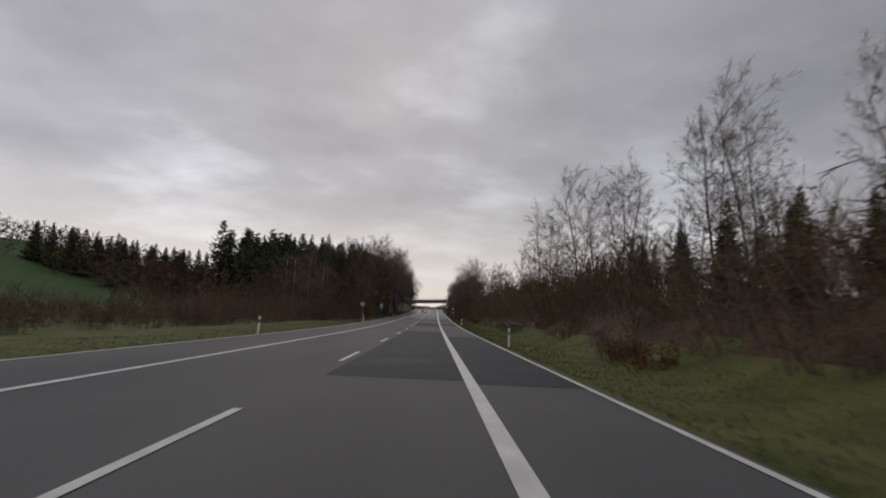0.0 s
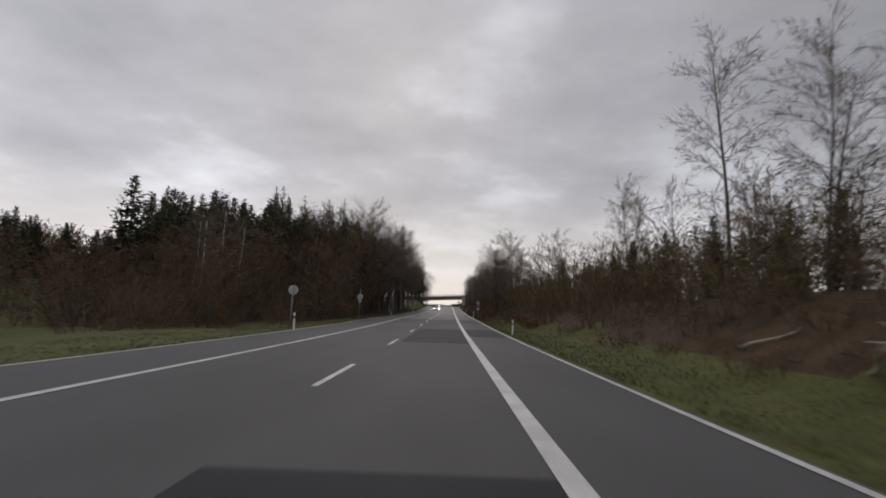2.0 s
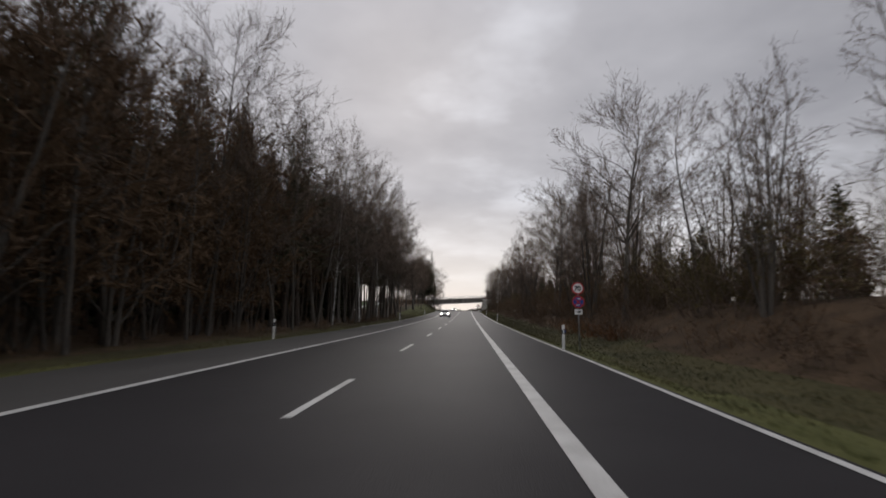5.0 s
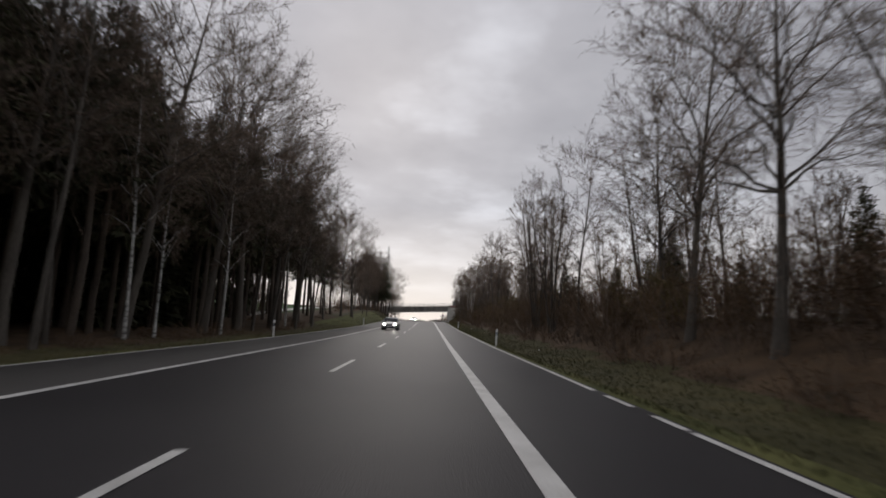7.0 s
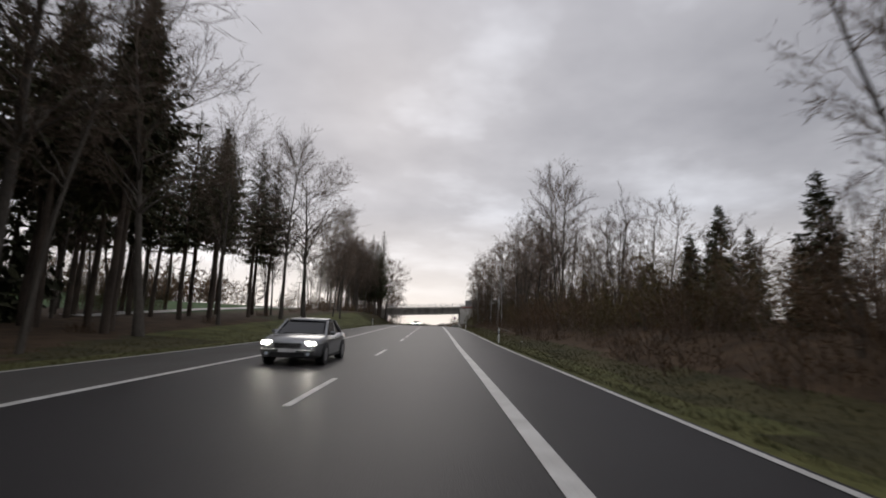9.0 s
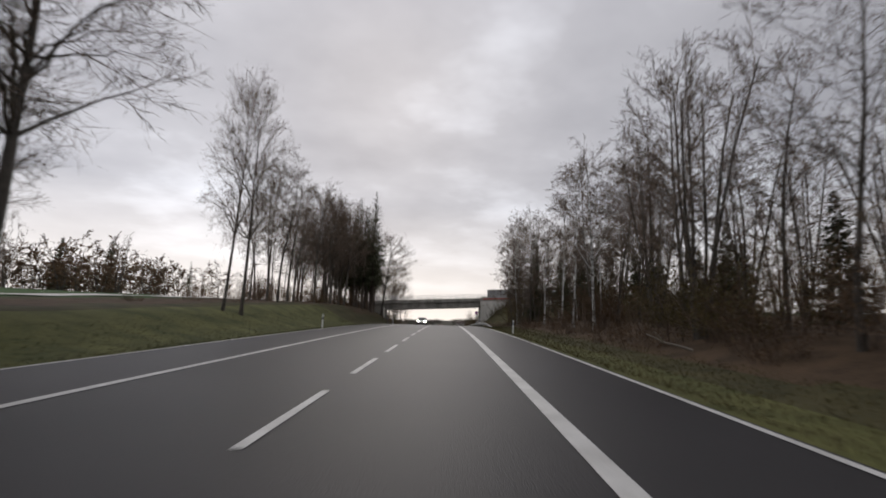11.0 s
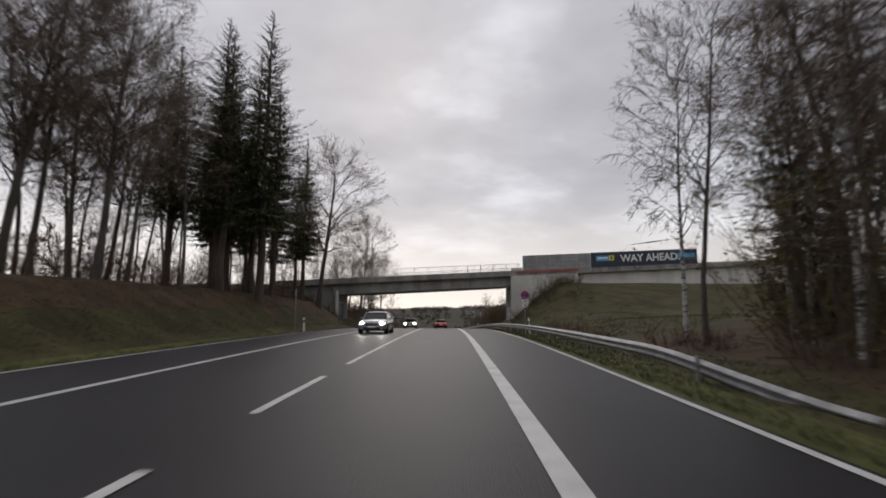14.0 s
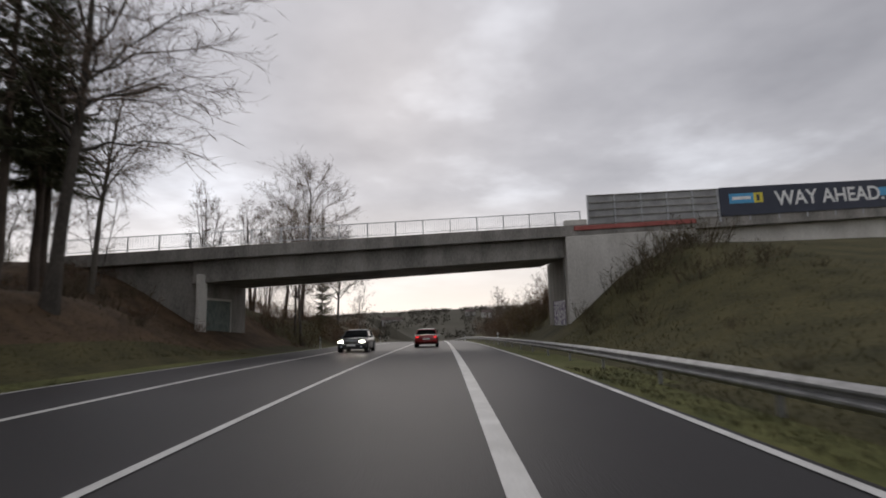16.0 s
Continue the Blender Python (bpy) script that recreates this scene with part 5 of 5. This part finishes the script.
for u, y in wander(-46, -19, 12, 66, 40, 2.9):
    plant(pick(K_SHRUB + K_BACK), u, y, trng.uniform(2.0, 3.4), 3.2)
for u, y in wander(-172, -98, 186, 246, 74, 4.0):
    plant(pick(K_FAR), u, y, trng.uniform(8, 10.5), 10, wide=1.1)
for u, y in wander(-112, -62, 138, 188, 36, 4.0):
    plant(pick(K_FAR * 2 + K_DENSE[:1]), u, y, trng.uniform(8.5, 12), 11, wide=1.15)
for u, y in wander(-200, -172, 205, 235, 4, 6):
    plant(K_TALL[0], u, y, trng.uniform(7, 9), 17)
for u, y in wander(-64, -32, 100, 150, 26, 3.2):
    plant(pick(K_FAR + K_THIN), u, y, trng.uniform(8, 12), 10.5, wide=1.0)
for u, y in wander(-26, -12.9, 73, 112, 46, 1.9):
    plant(pick(K_BACK + K_SHRUB), u, y, lin([-26, -13], [4.8, 2.8], u) * lin([73, 92], [0.5, 1.0], y) * trng.uniform(0.85, 1.2), 3.2, wide=1.1)
for u, y, h in ((-22.5, 91, 13), (-26, 95, 12.5), (-19.5, 88, 10.5), (-29, 99, 13)):
    plant(pick(K_BIRCH), u, y, h, 15, wide=1.15)
for u, y in wander(-16, -12.2, 106, 204, 34, 2.0):
    plant(pick(K_BRAMBLE), u, y, trng.uniform(0.5, 1.1), 1.3)

for u, y in wander(-20, -13.6, 118, 150, 14, 2.4):
    plant(pick(K_THICK), u, y, trng.uniform(13, 17), 11, wide=0.8)

# right-hand bank: scrub in front, trees behind
for u, y in wander(14.5, 22, -8, 112, 52, 2.1):
    plant(pick(K_DENSE), u, y, lin([14.5, 22], [4.6, 6.6], u) * trng.uniform(0.8, 1.15), 16, wide=1.25)
for u, y in wander(15, 24, 112, 285, 44, 2.8):
    plant(pick(K_DENSE), u, y, trng.uniform(4.5, 7.5), 16, wide=1.3)
for u, y in wander(9.3, 12.8, -12, 270, 104, 1.9):
    plant(pick(K_SHRUB + K_OLIVE), u, y, trng.uniform(2.6, 4.2), 3.2)
for u, y in wander(8.6, 20, 272, 314, 22, 2.0):
    plant(pick(K_BRAMBLE + K_SHRUB), u, y, trng.uniform(0.7, 1.5), 1.9)
for u, y in wander(12, 18, -12, 276, 72, 2.5):
    plant(pick(K_BACK), u, y, trng.uniform(3.2, 5.0) * lin([60, 110], [1.22, 1.0], y), 3.6, wide=1.2)
for u, y in wander(7.8, 9.2, -10, 330, 74, 2.2):
    plant(pick(K_BRAMBLE), u, y, trng.uniform(0.6, 1.6), 1.3)
for u, y in ((7.6, 88), (7.9, 91), (8.3, 99), (7.5, 101), (8.0, 132), (7.7, 136), (7.8, 142), (7.6, 17), (7.9, 20)):
    plant(pick(K_BRACKEN), u, y, trng.uniform(0.8, 1.3), 1.1)
for u, y in wander(8.7, 10.8, -10, 95, 34, 1.7):
    plant(pick(K_BRAMBLE), u, y, trng.uniform(1.0, 1.9), 1.3)
for u, y in wander(11.5, 22, -4, 112, 34, 3.0):
    plant(pick(K_YOUNG + K_YOUNG + K_TALL), u, y, trng.uniform(6, 9), 10)
for u, y, h in ((12.5, 19.5, 10), (15, 23, 9.5), (16.5, 17, 10), (13, 34, 10.5), (14, 37, 10), (13, 55, 10.5), (13.5, 60, 11), (15, 84, 11)):
    plant(pick(K_TALL), u, y, h, 17, wide=0.85)
for u, y, h, many in ((9.8, 137, 15.5, 0), (9.6, 145, 14, 1), (10.5, 148.5, 14.5, 1), (10, 153, 12.5, 1), (9.6, 160, 15, 0), (10.2, 166, 15, 0), (11.5, 171, 13, 0), (9.6, 179, 14, 2), (10, 188, 14.5, 1), (9.7, 193, 15.5, 1), (11, 197, 14, 1), (10.5, 242, 13, 2), (10.2, 250, 15, 1), (11.5, 254, 15, 2), (12, 259, 14, 1), (10.5, 123, 10, 1), (10.8, 129, 11, 2), (10.8, 233, 15.5, 2), (12, 236, 16.5, 2), (13, 240, 16, 2)):
    plant(pick((K_BROAD, K_MULTI, K_TALL)[many]), u, y, h, (21, 15, 17)[many])
for u, y in wander(13, 21, 114, 200, 18, 3.2):
    plant(pick(K_MULTI + K_TALL + K_YOUNG), u, y, trng.uniform(9, 13), 14.5)
for u, y in wander(12, 21, 228, 262, 12, 3.0):
    plant(pick(K_MULTI + K_TALL), u, y, trng.uniform(10, 14), 15.5)
for u, y in wander(10, 18, 198, 232, 10, 3.0):
    plant(pick(K_YOUNG), u, y, trng.uniform(4, 7), 9)
for u, y in wander(9.2, 22, 262, 313, 34, 2.4):
    plant(pick(K_TALL + K_BIRCH + K_BIRCH), u, y, trng.uniform(11, 16), 15.5)
for u, y in wander(8.8, 12, 290, 305, 9, 1.6):
    plant(pick(K_YOUNG), u, y, trng.uniform(6, 10), 9)
for u, y, h in ((9.8, 301.5, 17), (11, 305, 16), (9.2, 298.6, 13.5), (12.5, 308, 15)):
    plant(pick(K_BIRCH), u, y, h, 15, wide=0.85)
for u, y, h in ((9.2, 300.5, 5), (10.2, 303, 4.6), (10.5, 297.5, 5), (13.5, 306, 5)):
    plant(pick(K_OLIVE), u, y, h, 3.4, wide=0.75)
for u, y in wander(13, 24, 280, 316, 16, 2.6):
    plant(pick(K_DENSE), u, y, trng.uniform(6, 11), 16)
for u, y in wander(20, 40, -20, 296, 50, 5):
    plant(pick(K_THIN), u, y, trng.uniform(8, 12), 11)
for u, y in wander(9, 19, 352, 364, 16, 1.2):
    plant(pick(K_WEED), u, y, trng.uniform(0.7, 1.7), 1.5)
for u, y in wander(8, 24, 320, 352, 14, 2.2):
    plant(pick(K_WEED), u, y, trng.uniform(0.3, 0.7), 1.3)
# by and beyond the bridge
for u, y in wander(-33, -19.5, 350, 361, 9, 2.0):
    plant(pick(K_YOUNG), u, y, trng.uniform(5, 8.5), 9)
for u, y in wander(-24, -14.2, 353, 362, 18, 1.3):
    plant(pick(K_WEED + K_BRAMBLE), u, y, trng.uniform(0.7, 1.5), 1.4)
for u, y in wander(-22, -11.8, 374, 402, 28, 1.7):
    plant(pick(K_BACK + K_SHRUB), u, y, trng.uniform(1.6, 3.2), 3.2)
for u, y in wander(8.2, 15, 375, 412, 34, 1.6):
    plant(pick(K_BACK + K_SHRUB), u, y, trng.uniform(2.0, 3.8), 3.2)
for u, y, h, w in ((-12.9, 377.5, 13.5, 1.0), (-14.6, 381, 12.5, 0.9)):
    plant(pick(K_BROAD), u, y, h, 21, wide=w)
for u, y, h in ((-22, 357, 8), (-24, 358.5, 9), (-20.5, 359, 7), (-27, 356, 9)):
    plant(pick(K_YOUNG), u, y, h, 9)
for u, y, h in ((-19.5, 382, 13), (-24, 400, 14), (-23, 379, 12)):
    plant(pick(K_MULTI), u, y, h, 15)
for u, y, h in ((-17, 392, 21), (-20, 395, 17), (-13.5, 398, 15)):
    plant(pick(K_BROAD), u, y, h, 21, wide=1.15)
plant(K_SPRUCE[0], -15.4, 397, 18, 22, wide=0.55)
plant(K_YOUNG[0], -12.5, 412, 9.5, 9)
for u, y in wander(-40, -11, 385, 470, 22, 4):
    plant(pick(K_SHRUB), u, y, trng.uniform(2, 4), 3.2)
for u, y in wander(9, 32, 385, 470, 26, 3.5):
    plant(pick(K_SHRUB + K_YOUNG[:1]), u, y, trng.uniform(2.5, 5), 4)
for u, y in wander(11.5, 18.5, 360, 364.8, 14, 0.9):
    plant(pick(K_WEED), u, y, trng.uniform(1.2, 2.3), 1.5)

# broken branches lying on the bank
brng = np.random.default_rng(15)
for u, y in ((8.3, 52), (9.0, 50), (8.6, 57), (8.0, 64), (9.2, 46), (8.2, 33), (8.8, 193), (8.4, 247), (8.1, 286)):
    w = Tubes()
    a = brng.uniform(0, 6.28)
    pts, rad = limb(brng, np.array((0, 0, 0.12)), unit(np.array((math.cos(a), math.sin(a), 0.25))), brng.uniform(1.2, 2.4), 0.06, 0.02, 5, 0.12, 0.0)
    w.tube(pts, rad, 7)
    q, b = along(pts, 0.6)
    p2, r2 = limb(brng, q, unit(b + np.array((0.3, -0.4, 0.5))), 0.7, 0.025, 0.01, 3, 0.15, 0)
    w.tube(p2, r2, 5)
    ob = tagged(new("dead_branch", w.mesh("dead_branch", M_DEADWOOD)), "pale broken branch lying on the roadside bank", "branch", "dead branches")
    ob.matrix_basis = Matrix.Translation(place(u, y))

# scraps of litter in the verge
for u, y in ((6.4, 176), (6.1, 318), (6.7, 228), (6.0, 330.6)):
    bm = box(-0.06, 0.06, -0.04, 0.04, 0.0, 0.05, 0.012)
    for v in bm.verts:
        v.co += Vector((0.015 * noise.noise(v.co * 40), 0, 0.03 * noise.noise(v.co * 30)))
    ob = tagged(new("crumpled_paper", from_bm("crumpled_paper", bm, M_WHITE)), "crumpled white paper scrap in the verge grass", "litter", "litter scraps")
    ob.matrix_basis = Matrix.Translation(place(u, y)) @ pose(0, 0, 0, 10, 0, 40 * y)

# far wooded hills
rngf = np.random.default_rng(9)
far = Tubes()
for i in range(7600):
    u, y = rngf.uniform(-420, 420), rngf.uniform(560, 1300)
    if rngf.uniform() > 0.5 + 0.8 * noise.noise(Vector((u * 0.014, y * 0.014, 2))) + 0.25 * smooth01(900, 1150, y):
        continue
    if abs(u - road_x(y)) < 16 and y < 760:
        continue
    g = ground_z(u, y)
    hgt = rngf.uniform(4, 9)
    w = hgt * rngf.uniform(0.25, 0.45)
    far.tube([np.array((u, y, g - 0.5)), np.array((u, y, g + hgt * 0.7))], [0.25, 0.1], 3)
    for j in range(14):
        q = unit(rngf.normal(0, 1, 3)) * rngf.uniform(0.2, 0.9)
        p = np.array((u, y, g + hgt * 0.55)) + q * np.array((w, w, hgt * 0.45))
        dd = unit(q + np.array((0, 0, 0.4)))
        far.blade(p, dd, unit(np.cross(dd, rngf.normal(0, 1, 3))), hgt * 0.24, hgt * 0.07)
tagged(new("far_woods", far.mesh("far_woods", M_FARWOOD, False)), "dark distant woods on the hillside", "woods", kind="stuff")


def house(u, y, w, d, h, turn):
    m = Matrix.Translation((u, y, ground_z(u, y))) @ pose(0, 0, 0, 0, 0, turn)
    ob = tagged(empty("house", m), "small white rendered house with a dark tiled gable roof", "house", "far houses")
    wall = part("wall", box(-w / 2, w / 2, -d / 2, d / 2, -2, h), M_HOUSE, ob)
    bm = bmesh.new()
    vs = [bm.verts.new(v) for v in ((-w / 2 - 0.5, -d / 2 - 0.5, h), (w / 2 + 0.5, -d / 2 - 0.5, h), (w / 2 + 0.5, d / 2 + 0.5, h), (-w / 2 - 0.5, d / 2 + 0.5, h), (-w / 2 - 0.5, 0, h + d * 0.42), (w / 2 + 0.5, 0, h + d * 0.42))]
    for f in ((0, 1, 5, 4), (2, 3, 4, 5), (0, 4, 3), (1, 2, 5), (0, 3, 2, 1)):
        bm.faces.new([vs[i] for i in f])
    part("roof", bm, M_ROOF, ob)
    for i in range(3):
        part("window", box(-w / 3 + i * w / 3 - 0.6, -w / 3 + i * w / 3 + 0.6, -d / 2 - 0.05, -d / 2 + 0.05, 1.2, 2.6), M_CARGLASS, ob)


for u, y, w, t in ((-2, 930, 12, 10), (16, 950, 10, -20), (34, 920, 11, 5), (-70, 880, 22, 4)):
    house(u, y, w, 8, 4.2, t)

# utility pole on the plateau
up_ = tagged(empty("utility_pole", Matrix.Translation(place(-36, 322))), "wooden utility pole with a short crossarm in the field", "utility pole")
part("pole", cyl(0.13, 0.09, -0.5, 7.2, 12), M_WOOD, up_, "", True)
part("crossarm", box(-0.9, 0.9, -0.05, 0.05, 6.95, 7.1, 0.01), M_WOOD, up_)
for x in (-0.8, 0.8):
    part("insulator", cyl(0.05, 0.04, 7.1, 7.28, 10, (x, 0)), M_WHITE, up_)
# pale track along the edge of the field
vs, fs = [], []
for i in range(31):
    y = 228 + 4 * i
    for u in (-30 - 0.02 * (y - 228), -27.5 - 0.02 * (y - 228)):
        vs.append(tuple(place(u, y, 0.1)))
for i in range(30):
    fs.append((2 * i, 2 * i + 1, 2 * i + 3, 2 * i + 2))
tagged(new("field_track", mesh_of("field_track", vs, fs, M_CONC)), "pale gravel track along the edge of the field", "track", kind="structure")

# grass along the verges
def verge(u0, u1, y0, y1, n, h, seed, label, mat):
    rng = np.random.default_rng(seed)
    g = Tubes()
    for i in range(n):
        u = u0 + (u1 - u0) * rng.uniform() ** 1.3
        y = rng.uniform(y0, y1)
        p = np.array(place(u, y, -0.02))
        a = rng.uniform(0, 6.28)
        d = unit(np.array((math.cos(a) * 0.7, math.sin(a) * 0.7, 1)))
        hh = h * rng.uniform(0.55, 1.35) * (0.85 + 0.3 * noise.noise(Vector((u * 0.8, y * 0.8, 1))))
        g.blade(p, d, np.array((-math.sin(a), math.cos(a), 0)), max(hh, 0.04), 0.011)
    tagged(new("verge_grass", g.mesh("verge_grass", mat, False)), label, "grass", kind="stuff")


for k in range(6):
    for ua, ub, n in ((4.1, 8.2, 17000), (-9.85, -14.5, 8000)):
        wet = k >= 2
        verge(ua, ub, -4 + 58 * k, 54 + 58 * k, n, 0.14, 400 + k + n, "dull olive winter grass on the roadside verge" if wet else "short green winter grass on the roadside verge", M_BLADE2 if wet else M_BLADE)
verge(7.4, 20, 317, 363, 16000, 0.22, 611, "rough dull grass on the slope by the bridge", M_BLADE2)
verge(-12, -16.5, 285, 362, 9000, 0.18, 612, "rough dull grass on the bank under the trees", M_BLADE2)
